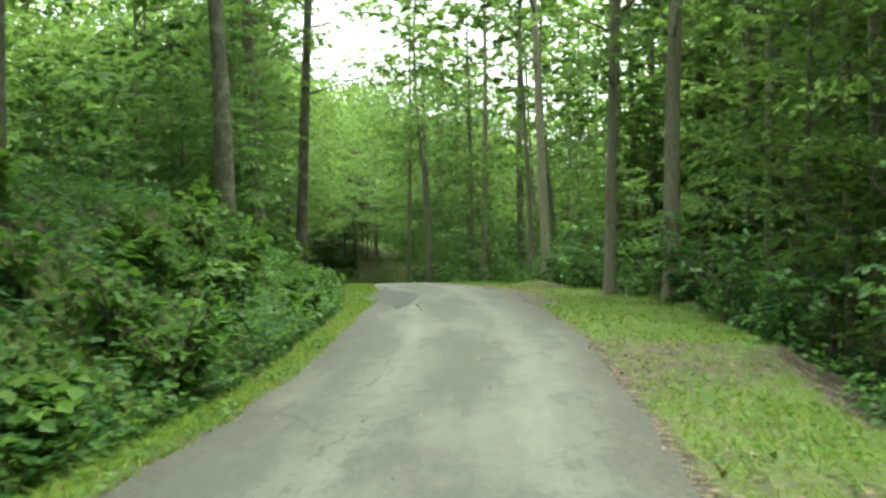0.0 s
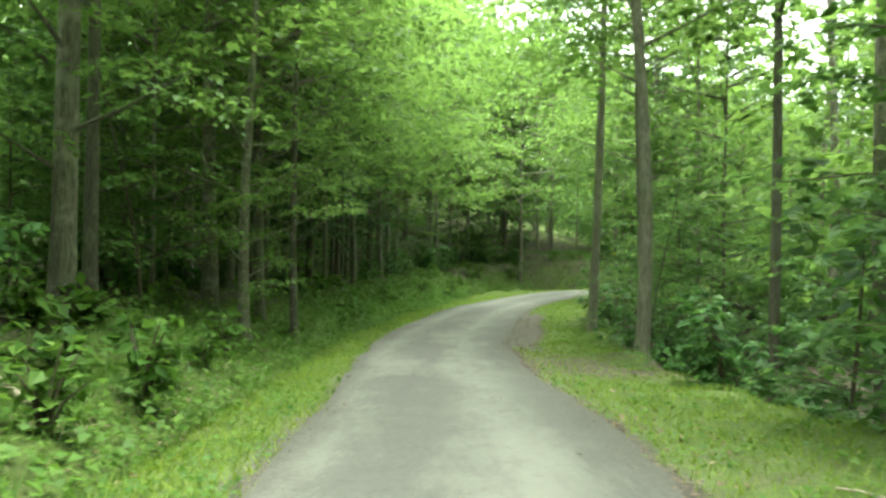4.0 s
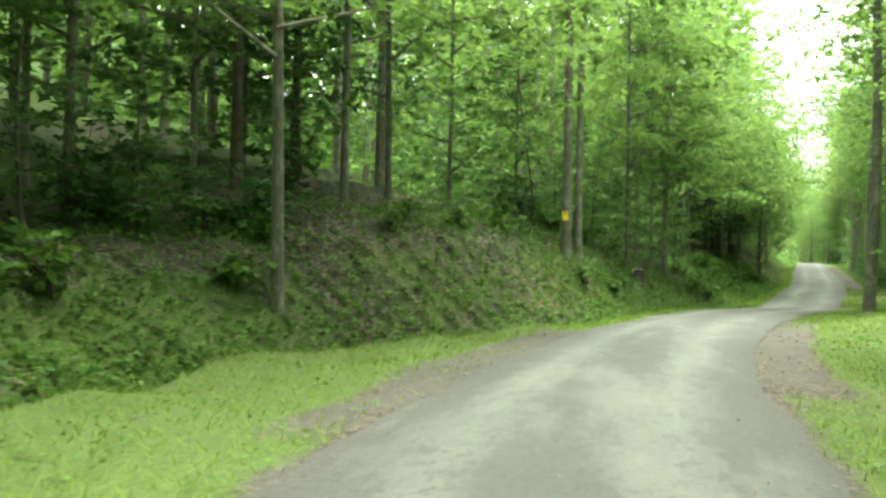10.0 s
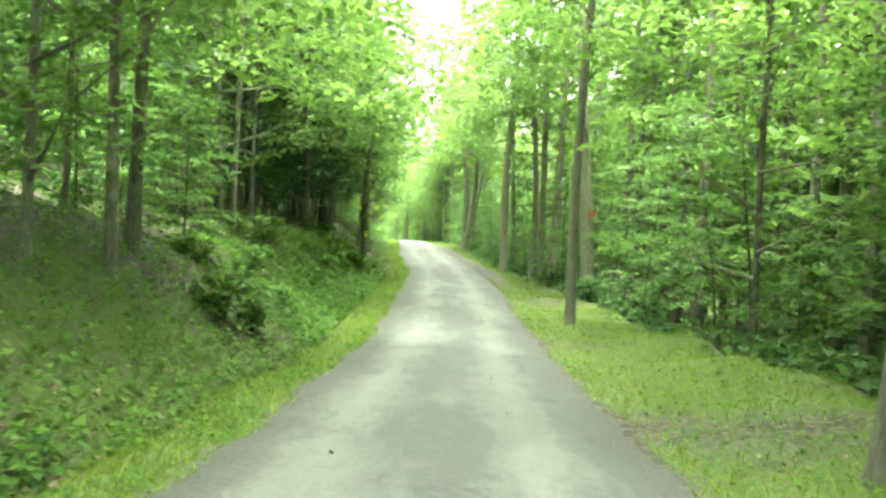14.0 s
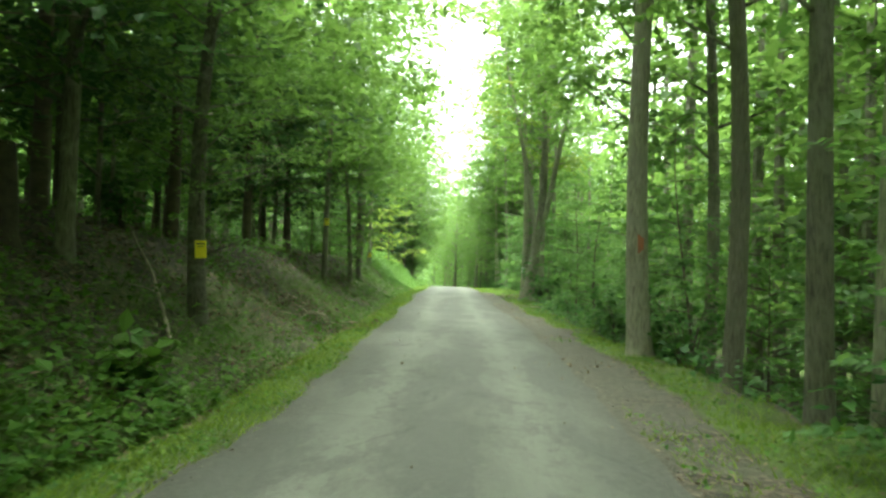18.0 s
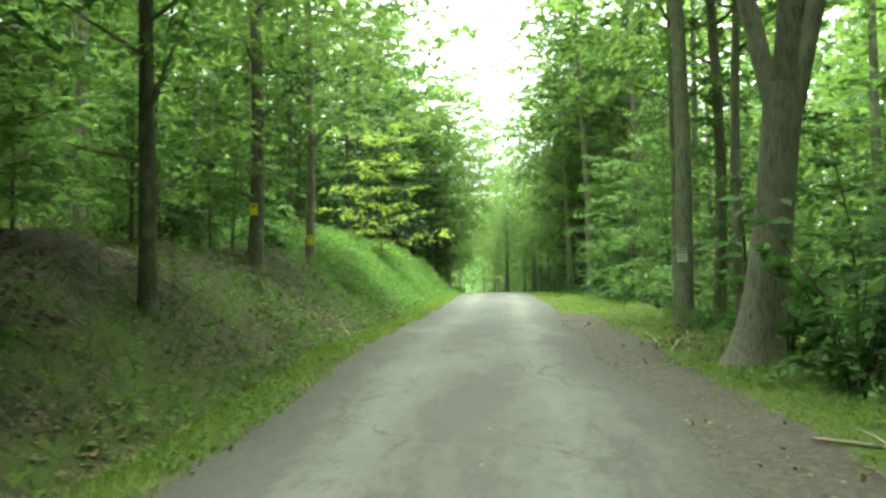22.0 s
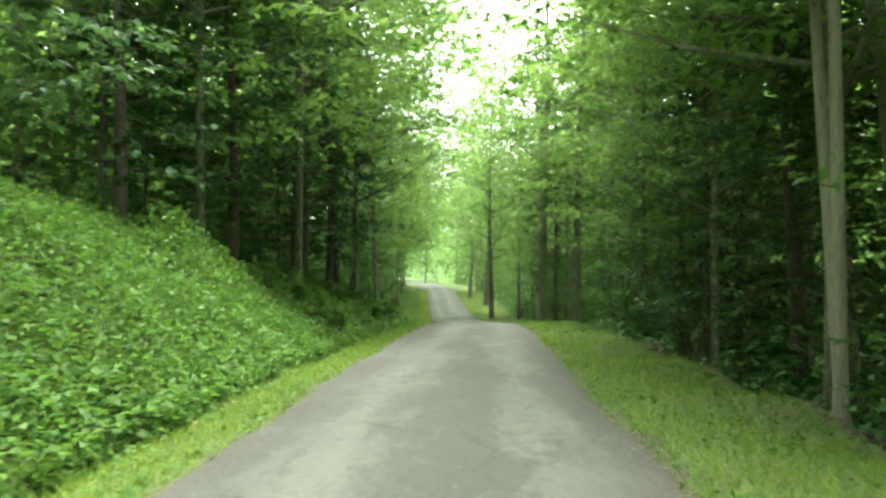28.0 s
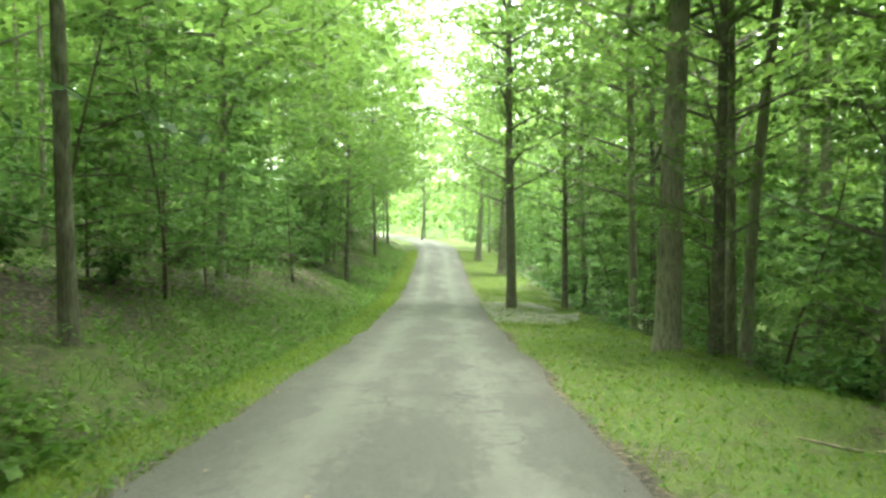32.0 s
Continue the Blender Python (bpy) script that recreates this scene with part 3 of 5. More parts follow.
def tall_tree(name, height, base, reach, boughs, per, leaf, bark, mat, simple=False):
    """A forest tree: straight tapered trunk with limbs, crown of leafy boughs."""
    bend = rng.normal(0, 0.20, 2)
    hs = np.concatenate([[0, 0.25, 0.6, 1.1], np.linspace(1.8, height * 0.94, 11)])
    ph = rng.uniform(0, 6, 2)
    line_ = np.stack([bend[0] * np.sin(hs * 0.25 + ph[0]) - bend[0] * math.sin(ph[0]), bend[1] * np.sin(hs * 0.2 + ph[1]) - bend[1] * math.sin(ph[1]), hs - 0.15], 1)
    bole, woods = [tube(line_, 0.2 * (1 - 0.72 * hs / height), 6 if simple else 10, 0.45)], []
    cs, al, nr = [], [], []
    for b in range(boughs):
        z = base + (height - base) * ((b + rng.uniform(0.1, 0.9)) / boughs) ** 0.9
        a = b * 2.4 + rng.uniform(-0.5, 0.5)
        prof = math.sin(math.pi * min(1, 0.22 + 0.78 * (z - base) / (height - base))) ** 0.6
        out = reach * prof * rng.uniform(0.55, 1.0)
        k = np.interp(z, hs, np.arange(len(hs)))
        o = line_[int(k)]
        o = np.array([o[0], o[1], z])
        e = o + np.array([math.cos(a) * out, math.sin(a) * out, out * rng.uniform(0.15, 0.55)])
        if out > 0.8:
            m = (o + e) / 2 + np.array([0, 0, -0.06 * out])
            woods.append(tube([o - [0, 0, 0.2], m, e], [0.032 + 0.009 * out, 0.026, 0.008], 5))
        thin = 1.0 if z < 9 else (0.38 if simple is False else 0.5)
        for q, w in ((1.0, 0.55), (0.6, 0.45)):
            c, l, n = spray(int(per * w * thin), o + (e - o) * q + rng.normal(0, 0.25, 3), rng.uniform(0.9, 1.6) * (0.75 + 0.12 * reach), 0.13, 0.22)
            cs.append(c), al.append(l), nr.append(n)
    c, l, n = np.vstack(cs), np.vstack(al), np.vstack(nr)
    size = leaf * rng.uniform(0.7, 1.25, len(c)) * np.where(c[:, 2] > 11.5, 1.9 if simple is False else 1.3, 1.0)
    if simple:
        return make_mesh(name + "_trunk", *joined(bole), bark, True), make_mesh(name + "_crown", *leaves(c, l, n, size, size * 0.7, simple=True), mat)
    low = c[:, 2] < 7.0
    kv, kf = leaves(c[low], l[low], n[low], size[low], size[low] * 0.66)
    lv, lf = joined([(kv, np.vstack([kf[:, [0, 1, 2]], kf[:, [0, 2, 3]]])), leaves(c[~low], l[~low], n[~low], size[~low] * 1.25, size[~low] * 0.62, simple=True)])
    return make_mesh(name + "_trunk", *joined(bole), bark, True), leafy(name + "_crown", lv, lf, mat, woods, bark)


def low_tree(name, height, base, reach, boughs, per, leaf, mat, flat=0.13, simple=False, bend=0.12):
    """An understory sapling with flat layers of leaves on thin boughs."""
    hs = np.linspace(0, height * 0.96, 9)
    b0 = rng.normal(0, bend, 2)
    line_ = np.stack([b0[0] * hs * np.sin(hs * 0.3), b0[1] * hs * np.cos(hs * 0.4), hs - 0.1], 1)
    bole, woods = [tube(line_, 0.055 * (1 - 0.8 * hs / height), 6, 0.25)], []
    cs, al, nr = [], [], []
    for b in range(boughs):
        z = base + (height - base) * (b + rng.uniform(0, 1)) / boughs
        a = b * 2.4 + rng.uniform(-0.6, 0.6)
        out = reach * rng.uniform(0.6, 1.0) * (1.05 - 0.6 * (z - base) / (height - base))
        o = np.array([np.interp(z, hs, line_[:, 0]), np.interp(z, hs, line_[:, 1]), z])
        e = o + np.array([math.cos(a) * out, math.sin(a) * out, out * rng.uniform(-0.02, 0.3)])
        woods.append(tube([o, (o + e) / 2 + [0, 0, 0.06], e], [0.018, 0.012, 0.005], 4))
        for q, w, rr in ((0.95, 0.45, 0.55), (0.6, 0.35, 0.55), (0.3, 0.2, 0.45)):
            c, l, n = spray(int(per * w), o + (e - o) * q, rr * out + 0.15, flat, 0.18)
            cs.append(c), al.append(l), nr.append(n)
    c, l, n = np.vstack(cs), np.vstack(al), np.vstack(nr)
    size = leaf * rng.uniform(0.7, 1.3, len(c))
    if simple:
        return make_mesh(name + "_stem", *joined(bole), M_TWIG, True), make_mesh(name + "_foliage", *leaves(c, l, n, size, size * 0.7, simple=True), mat)
    lv, lf = leaves(c, l, n, size, size * 0.62)
    return make_mesh(name + "_stem", *joined(bole), M_TWIG, True), leafy(name + "_foliage", lv, lf, mat, woods, M_TWIG)


def bush(name, height, reach, stems, per, leaf, mat):
    woods, cs, al, nr = [], [], [], []
    for b in range(stems):
        a = rng.uniform(0, 6.28)
        e = np.array([math.cos(a) * reach * rng.uniform(0.2, 0.9), math.sin(a) * reach * rng.uniform(0.2, 0.9), height * rng.uniform(0.45, 1.0)])
        woods.append(tube([[0, 0, -0.1], e * [0.35, 0.35, 0.55], e], [0.018, 0.012, 0.004], 4))
        for q in (1.0, 0.7, 0.4):
            c, l, n = spray(per // 3, e * [q, q, q], 0.42 * reach, 0.4, 0.3)
            cs.append(c), al.append(l), nr.append(n)
    c, l, n = np.vstack(cs), np.vstack(al), np.vstack(nr)
    c[:, 2] = np.maximum(c[:, 2], 0.04)
    size = leaf * rng.uniform(0.65, 1.3, len(c))
    lv, lf = leaves(c, l, n, size, size * 0.7)
    return make_mesh(name + "_stems", *joined(woods), M_TWIG, True), make_mesh(name + "_foliage", lv, lf, mat)


TALL = [tall_tree("tall", h, b, r, n, p, 0.17, M_BARK, M_LEAF) for h, b, r, n, p in ((22, 2.2, 4.0, 36, 250), (20, 1.6, 3.8, 36, 250), (23, 3.4, 4.2, 36, 250), (18, 1.4, 3.6, 34, 250))]
HIGH = [tall_tree("high", h, b, r, n, p, 0.21, M_BARK, M_LEAF) for h, b, r, n, p in ((23, 6.0, 2.6, 24, 170), (21, 5.0, 2.8, 24, 170), (24, 8.0, 3.0, 24, 170))]
DEEP = [tall_tree("deep", h, b, r, n, p, 0.55, M_BARK, M_LEAF, True) for h, b, r, n, p in ((22, 1.0, 3.9, 28, 46), (20, 0.8, 3.7, 28, 46), (24, 1.6, 4.1, 28, 46))]
DEEP += [tall_tree("inner", h, b, r, n, p, 0.30, M_BARK, M_LEAF, True) for h, b, r, n, p in ((22, 1.4, 3.9, 28, 115), (20, 1.2, 3.7, 28, 115), (24, 2.0, 4.1, 28, 115))]
ARCH = [tall_tree("arch", h, b, r, n, p, 0.18, M_BARK, M_LEAF) for h, b, r, n, p in ((17, 4.6, 6.6, 36, 250), (15, 4.2, 6.2, 36, 250))]
LOW = [low_tree("low", h, b, r, n, p, s, M_SPRAY) for h, b, r, n, p, s in ((7.5, 0.6, 2.4, 20, 110, 0.18), (6.0, 0.4, 2.2, 19, 110, 0.17), (9.0, 0.8, 2.6, 22, 110, 0.19), (4.5, 0.3, 1.8, 16, 110, 0.16))]
THICKET = [low_tree("thicket", h, b, r, n, p, s, M_SPRAY, 0.13, True) for h, b, r, n, p, s in ((7.5, 0.6, 2.5, 18, 34, 0.42), (6.0, 0.4, 2.3, 17, 34, 0.38), (9.0, 0.9, 2.7, 19, 34, 0.44), (4.5, 0.3, 1.9, 14, 34, 0.34))]
EDGE = [low_tree("edge", h, b, r, n, p, s, M_SPRAY) for h, b, r, n, p, s in ((5.5, 0.4, 2.1, 21, 130, 0.145), (7.0, 0.6, 2.3, 23, 130, 0.15), (3.6, 0.3, 1.6, 17, 125, 0.13))]
BOUGH = [tall_tree("bough", h, b, r, n, p, 0.17, M_BARK, M_LEAF) for h, b, r, n, p in ((17, 2.6, 5.4, 34, 260), (15, 3.2, 5.0, 32, 260), (18, 3.8, 5.8, 34, 260))]
FIR = [low_tree("hemlock", h, 1.4, 3.0, 44, 110, 0.20, M_NEEDLE, 0.07, bend=0.012) for h in (10, 12)]
BUSH = [bush("bush", h, r, n, p, 0.19, M_SHRUB) for h, r, n, p in ((1.5, 1.1, 10, 42), (1.0, 0.9, 9, 39), (2.2, 1.3, 12, 45))]
WEED = [bush("weed", h, r, n, p, s, M_WEED) for h, r, n, p, s in ((0.45, 0.45, 8, 12, 0.21), (0.35, 0.5, 9, 12, 0.18), (0.7, 0.4, 8, 18, 0.15))]
planted = []


SPAN = {}


def low_span(me):
    """How far the boughs below head height reach from the stem."""
    if me.name not in SPAN:
        v = np.empty(len(me.vertices) * 3, np.float32)
        me.vertices.foreach_get("co", v)
        v = v.reshape(-1, 3)
        low = np.hypot(v[:, 0], v[:, 1])[v[:, 2] < 4.2]
        SPAN[me.name] = float(low.max()) if len(low) else 0.0
    return SPAN[me.name]


def set_tree(x, y, kind, radius, label, category="tree", group="woodland trees", lean=(0, 0), scale=1.0, bark=None, name="tree", base=0.2):
    """One tree: trunk and crown under an empty at its foot."""
    trunk_me, crown_me = kind
    clear = abs(locate([x], [y])[1][0]) - 1.9
    if low_span(crown_me) * scale > clear:
        scale = max(0.5, clear / low_span(crown_me))
    ob = tagged(new(name), label, category, group)
    ob.matrix_basis = pose(x, y, ground_z(x, y), lean[0], lean[1], 0) @ pose(0, 0, 0, 0, 0, float(rng.uniform(0, 360))) @ Matrix.Scale(scale, 4)
    trunk = part("trunk", trunk_me, ob)
    k = radius / (base * scale)
    trunk.scale = (k, k, 1)
    if bark:
        trunk.material_slots[0].link = "OBJECT"
        trunk.material_slots[0].material = bark
    part("crown", crown_me, ob)
    planted.append((x, y))
    return ob


def joined_copies(spots, kinds, which):
    """One mesh of many planted copies, for the depths of the wood."""
    vs, fs, n = [], [], 0
    for x, y, z, k, turn, size in spots:
        me = kinds[k][which]
        v = np.empty(len(me.vertices) * 3, np.float32)
        me.vertices.foreach_get("co", v)
        f = np.empty(len(me.loops), np.int32)
        me.loops.foreach_get("vertex_index", f)
        v = v.reshape(-1, 3) * size
        c, s_ = math.cos(turn), math.sin(turn)
        vs.append(np.stack([v[:, 0] * c - v[:, 1] * s_ + x, v[:, 0] * s_ + v[:, 1] * c + y, v[:, 2] + z], 1))
        fs.append(f.reshape(len(me.polygons), -1) + n)
        n += len(v)
    return np.vstack(vs), np.vstack(fs)


# ---- the trees that stand by the road ----
RIGHT_EARLY = [(5.45, 20.5, 0.215), (4.45, 23.0, 0.16), (3.93, 32.5, 0.20), (3.85, 39.1, 0.14), (2.0, 42.6, 0.19), (1.7, 50.8, 0.13), (-0.95, 51.6, 0.17),
               (-0.79, 60.8, 0.20), (-2.38, 58.7, 0.15), (6.5, 49.1, 0.20), (8.75, 63.0, 0.20), (7.9, 109.4, 0.2)]
LEFT_EARLY = [(-5.5, 21.8, 0.28), (-4.88, 29.4, 0.24), (-7.0, 32.8, 0.36), (-9.5, 43.0, 0.24), (-11.36, 51.2, 0.25), (-10.84, 52.9, 0.18),
              (-16.6, 86.5, 0.13), (-2.73, 106.5, 0.18), (-2.2, 107.4, 0.14), (0.5, 112.8, 0.09), (2.2, 116.2, 0.08), (3.3, 118.0, 0.11), (-9.0, 48.2, 0.15), (-9.1, 51.1, 0.12), (-11.4, 48.6, 0.07)]
RIGHT_MID = [(15.0, 123.6, 0.14), (21.2, 131.4, 0.27), (26.4, 146.4, 0.24), (26.9, 144.4, 0.20), (25.2, 140.7, 0.20), (24.9, 139.4, 0.22), (31.0, 150.0, 0.19),
             (29.6, 150.6, 0.12), (39.1, 175.4, 0.20), (40.3, 175.9, 0.15), (41.2, 178.6, 0.17), (46.5, 185.3, 0.15), (39.8, 174.4, 0.12)]
LEFT_MID = [(16.0, 145.7, 0.2), (17.95, 146.0, 0.22), (24.72, 164.5, 0.16), (26.9, 168.4, 0.15), (28.5, 172.5, 0.19), (30.8, 180.1, 0.26), (33.0, 185.2, 0.2)]
RIGHT_LATE = [(54.1, 209.8, 0.09), (54.75, 210.4, 0.09), (56.9, 211.4, 0.15), (58.6, 213.9, 0.17), (51.0, 201.3, 0.17), (49.6, 193.9, 0.16), (68.0, 237.3, 0.13), (66.9, 239.0, 0.2),
              (70.4, 246.4, 0.13), (68.6, 246.4, 0.27), (72.6, 262.9, 0.2), (81.6, 285.0, 0.34), (84.6, 297.0, 0.3)]
for n, (x, y, r) in enumerate(RIGHT_EARLY + RIGHT_MID + RIGHT_LATE):
    pale_bark = n in (0, 1, 2, 4, 13, 14, 15, 25, 26)
    set_tree(x, y, BOUGH[n % 3] if n >= 35 else HIGH[n % 3], r * 0.92, ("straight tall tree with pale grey bark by the verge" if pale_bark else "tall broadleaf tree with brown-grey bark below the verge"),
             lean=(float(rng.normal(0, 1.2)), float(rng.normal(0, 1.2))), bark=M_PALE if pale_bark else (M_BARK if n == 11 else M_GREY))
for n, (x, y, r) in enumerate(LEFT_EARLY + LEFT_MID):
    tilt = 0.0 if n in (7, 16, 17, 20, 21) else 1.5
    set_tree(x, y, HIGH[n % 3] if n < 3 or 7 <= n <= 8 else TALL[(n + 1) % 4], r * (0.8 if n < 15 else 0.65), "tall broadleaf tree with dark bark on the bank", lean=(float(rng.normal(0, tilt)), float(rng.normal(0, tilt))))


def forked_tree(x, y):
    """Old roadside tree: flared leaning bole that forks into three long limbs."""
    ob = tagged(new("tree"), "thick grey forked tree that leans over the dirt shoulder", "tree", "leaning trees")
    ob.location = (x, y, ground_z(x, y))
    away = np.array([0.945, -0.326, 0.0])
    hs = np.array([-0.25, 0.0, 0.25, 0.6, 1.1, 1.8, 2.6, 3.3, 3.9])
    bole = np.outer(hs * 0.14 + 0.05 * np.sin(hs), away) + np.stack([0 * hs, 0 * hs, hs], 1)
    part("trunk", make_mesh("forked_trunk", *tube(bole, [0.46, 0.43, 0.36, 0.31, 0.28, 0.26, 0.25, 0.26, 0.24], 14, 0.25), M_GREY, True), ob)
    top = bole[-1]
    cs, al, nr, woods = [], [], [], []
    for off, r, deep_, h in ((-1.5, 0.13, 0.5, 11.0), (0.25, 0.19, 0.0, 13.0), (1.7, 0.14, -0.5, 11.5)):
        q = np.linspace(0, 1, 8)
        bend = off * np.sin(q * 1.5) + 0.12 * np.sin(q * 7 + off)
        limb = top - [0, 0, 0.35] + np.outer(bend, away) + np.stack([0 * q, deep_ * q * 2, q * h], 1)
        part("limb", make_mesh("limb", *tube(limb, r * (1 - 0.8 * q) + 0.01, 9), M_GREY, True), ob, "long bare grey limb")
        for k in range(13):
            p = limb[int(rng.integers(2, 8))]
            g = rng.uniform(0, 6.28)
            out = rng.uniform(1.0, 2.6)
            e = p + np.array([math.cos(g) * out, math.sin(g) * out, rng.uniform(-0.1, 0.9)])
            woods.append(tube([p, (p + e) / 2, e], [0.03, 0.02, 0.006], 5))
            c, l, n_ = spray(130, e, rng.uniform(0.9, 1.5), 0.13, 0.22)
            cs.append(c), al.append(l), nr.append(n_)
    c, l, n_ = np.vstack(cs), np.vstack(al), np.vstack(nr)
    size = 0.2 * rng.uniform(0.7, 1.25, len(c))
    lv, lf = leaves(c, l, n_, size, size * 0.64)
    part("crown", leafy("forked_crown", lv, lf, M_LIME, woods, M_GREY), ob)
    planted.append((x, y))


forked_tree(36.25, 169.7)

# ---- the woods behind them ----
TREE_TALK = {0: "tall thin forest tree with leafy crown", 1: "forest tree with furrowed grey-brown bark", 2: "high-crowned forest tree in dense woods", 3: "leafy forest tree with low boughs"}
open_a, open_b = at_time(25.4), at_time(30.2)
bright_a, bright_b = at_time(22.6), at_time(27.6)


def room(x, y, gap, taken):
    return all((x - a) ** 2 + (y - b) ** 2 > gap * gap for a, b in taken)


def scatter(count, near, far, gap, power, tries=9000, first=0, last=None, sides=(-1, 1)):
    """Free spots beside the road, thicker towards it."""
    spots = []
    for _ in range(tries):
        if len(spots) >= count:
            break
        i = int(rng.integers(first, last or N - 1))
        sgn = sides[int(rng.integers(0, len(sides)))]
        d = near[0 if sgn < 0 else 1] + (far - near[0 if sgn < 0 else 1]) * rng.uniform() ** power
        if sgn < 0:
            if open_a < i < open_b and d < 7.5:
                continue
            d += VERGE[i] + 0.5
        else:
            if bright_a < i < bright_b and d < 6 and far > 20:
                continue
            d += SHOULDER[i]
        u = LEFT[i] - d if sgn < 0 else RIGHT[i] + d
        x, y = mid[i] [:2] + side[i] * u
        k, uu = locate([x], [y])
        if abs(uu[0]) < abs(u) - 0.8 or not room(x, y, gap, planted):
            continue
        planted.append((x, y))
        spots.append((x, y, d, sgn, i))
    return spots


def hollow(i):
    """Stretches where the wood beside the left bank is bare of saplings under closed boughs."""
    t = T_OF[i]
    return -4 < t < 2.2 or 6.2 < t < 11.4 or 17.5 < t < 22.3


for x, y, d, sgn, i in scatter(26, (3.2, 9), 8.0, 2.5, 1.0, first=at_time(6.6), last=at_time(13.0), sides=(-1,)) + scatter(9, (3.4, 9), 8.0, 2.6, 1.0, first=at_time(-0.5), last=at_time(3.0), sides=(-1,)):
    planted.pop(next(j for j, p in enumerate(planted) if p == (x, y)))
    set_tree(x, y, BOUGH[int(rng.integers(0, 3))], float(rng.uniform(0.08, 0.15)), "forest tree with clear bole and wide layered boughs", group="overhanging trees", scale=float(rng.uniform(0.9, 1.1)))
for x, y, d, sgn, i in (scatter(16, (5.0, 1.4), 7.5, 2.8, 1.0, first=at_time(30.0), last=at_time(34.5)) + scatter(9, (0.6, 1.4), 4.0, 2.8, 1.0, first=at_time(27.8), last=at_time(32), sides=(1,))
                        + scatter(8, (1.5, 0.3), 3.0, 3.0, 1.0, first=at_time(9.5), last=at_time(12.5), sides=(1,))
                        + scatter(16, (4.2, 1.0), 7.5, 2.6, 1.0, first=at_time(17.5), last=at_time(23.0), sides=(-1,)) + scatter(5, (1.6, 0.8), 4.5, 2.8, 1.0, first=at_time(14.5), last=at_time(16.8))):
    planted.pop(next(j for j, p in enumerate(planted) if p == (x, y)))
    set_tree(x, y, TALL[int(rng.integers(0, 4))], float(rng.uniform(0.05, 0.095)), "roadside tree with boughs reaching over the lane", group="overhanging trees", scale=float(rng.uniform(0.85, 1.05)))
for t, u in ((5.8, -6.0), (7.2, -6.6), (10.4, 6.2), (12.0, -7.0), (15.4, 5.4), (15.9, -5.6), (28.6, 7.0), (29.2, -9.5), (29.8, 7.2), (30.6, -7.5), (31.2, 7.8), (31.9, -7.0), (30.2, 6.8), (32.5, 6.6), (32.6, -6.4),
             (29.5, 5.0), (31.2, -6.0), (32.3, -5.4), (33.4, -5.0), (34.2, 6.0), (35.2, -6.8), (35.8, 7.6), (37.4, 7.2), (38.0, -6.8), (33.2, 8.4), (36.6, 9.5), (40.2, -5.0), (42.0, 4.8), (42.6, -4.8), (45.0, 0.5), (46.0, -3.0), (46.5, 3.5)):
    k = at_time(t)
    x, y = mid[k, :2] + side[k] * u
    set_tree(x, y, ARCH[int(t * 10) % 2], 0.12, "spreading tree whose boughs arch over the lane", group="overhanging trees")
deep = []
for x, y, d, sgn, i in scatter(340, (3.4, 3.0), 34, 2.3, 0.95, last=at_time(48)) + scatter(50, (6.5, 9), 24, 2.2, 1.0, first=at_time(7.5), last=at_time(14.5), sides=(-1,)) + scatter(70, (0, 8), 26, 2.0, 1.0, first=at_time(0), last=at_time(6.5), sides=(1,)) + scatter(90, (0, 8), 30, 2.0, 1.0, first=at_time(14), last=at_time(25), sides=(1,)) + scatter(30, (8, 0), 22, 2.2, 1.0, first=at_time(23), last=at_time(31), sides=(-1,)) + scatter(40, (0, 5), 30, 2.2, 1.0, first=at_time(30), last=at_time(45), sides=(1,)):
    k = int(rng.integers(0, 4))
    if d < 9.0:
        planted.pop(next(j for j, p in enumerate(planted) if p == (x, y)))
        set_tree(x, y, TALL[k], float(rng.uniform(0.05, 0.11)), TREE_TALK[k], lean=(float(rng.normal(0, 3)), float(rng.normal(0, 3))), scale=float(rng.uniform(0.75, 1.05)))
    else:
        deep.append((x, y, ground_z(x, y), k % 3 + (3 if d < 20 else 0), float(rng.uniform(0, 6.28)), float(rng.uniform(0.75, 1.05)) + (0.36 if sgn > 0 else 0)))
# hemlocks between 18.8 and 23.2 s are added to darken the left wood
HEM = [(*(mid[at_time(t), :2] + side[at_time(t)] * u), 0.16) for t, u in ((28.2, -11.5), (28.9, -9.6), (29.6, -8.6), (30.2, -8.2), (30.9, -7.4), (31.6, -6.8), (32.2, -6.4), (32.8, -6.6), (29.8, 5.4), (30.6, 5.6), (30.7, 8.0), (29.5, 8.6), (31.8, 7.2), (6.9, -10.5), (7.6, -9.6), (8.3, -8.6), (9.0, -9.0), (9.7, -9.6), (18.8, -9.4), (20.2, -10.5), (21.0, -12.0), (21.8, -10.0), (22.6, -12.5), (13.2, -12.0), (12.6, -11.0), (19.0, -6.8), (19.5, -7.4), (20.0, -8.2), (20.6, -7.2), (22.2, -8.0), (22.8, -7.4), (23.2, -9.0))]
for n, (x, y, r) in enumerate([(-15.5, 62.0, 0.16), (-15.0, 67.0, 0.15), *HEM]):
    set_tree(x, y, FIR[n % 2], r, "dark hemlock with drooping flat boughs above the bank", "hemlock", "hemlocks", scale=float(rng.uniform(1.0, 1.45)), base=0.055, name="hemlock_tree")
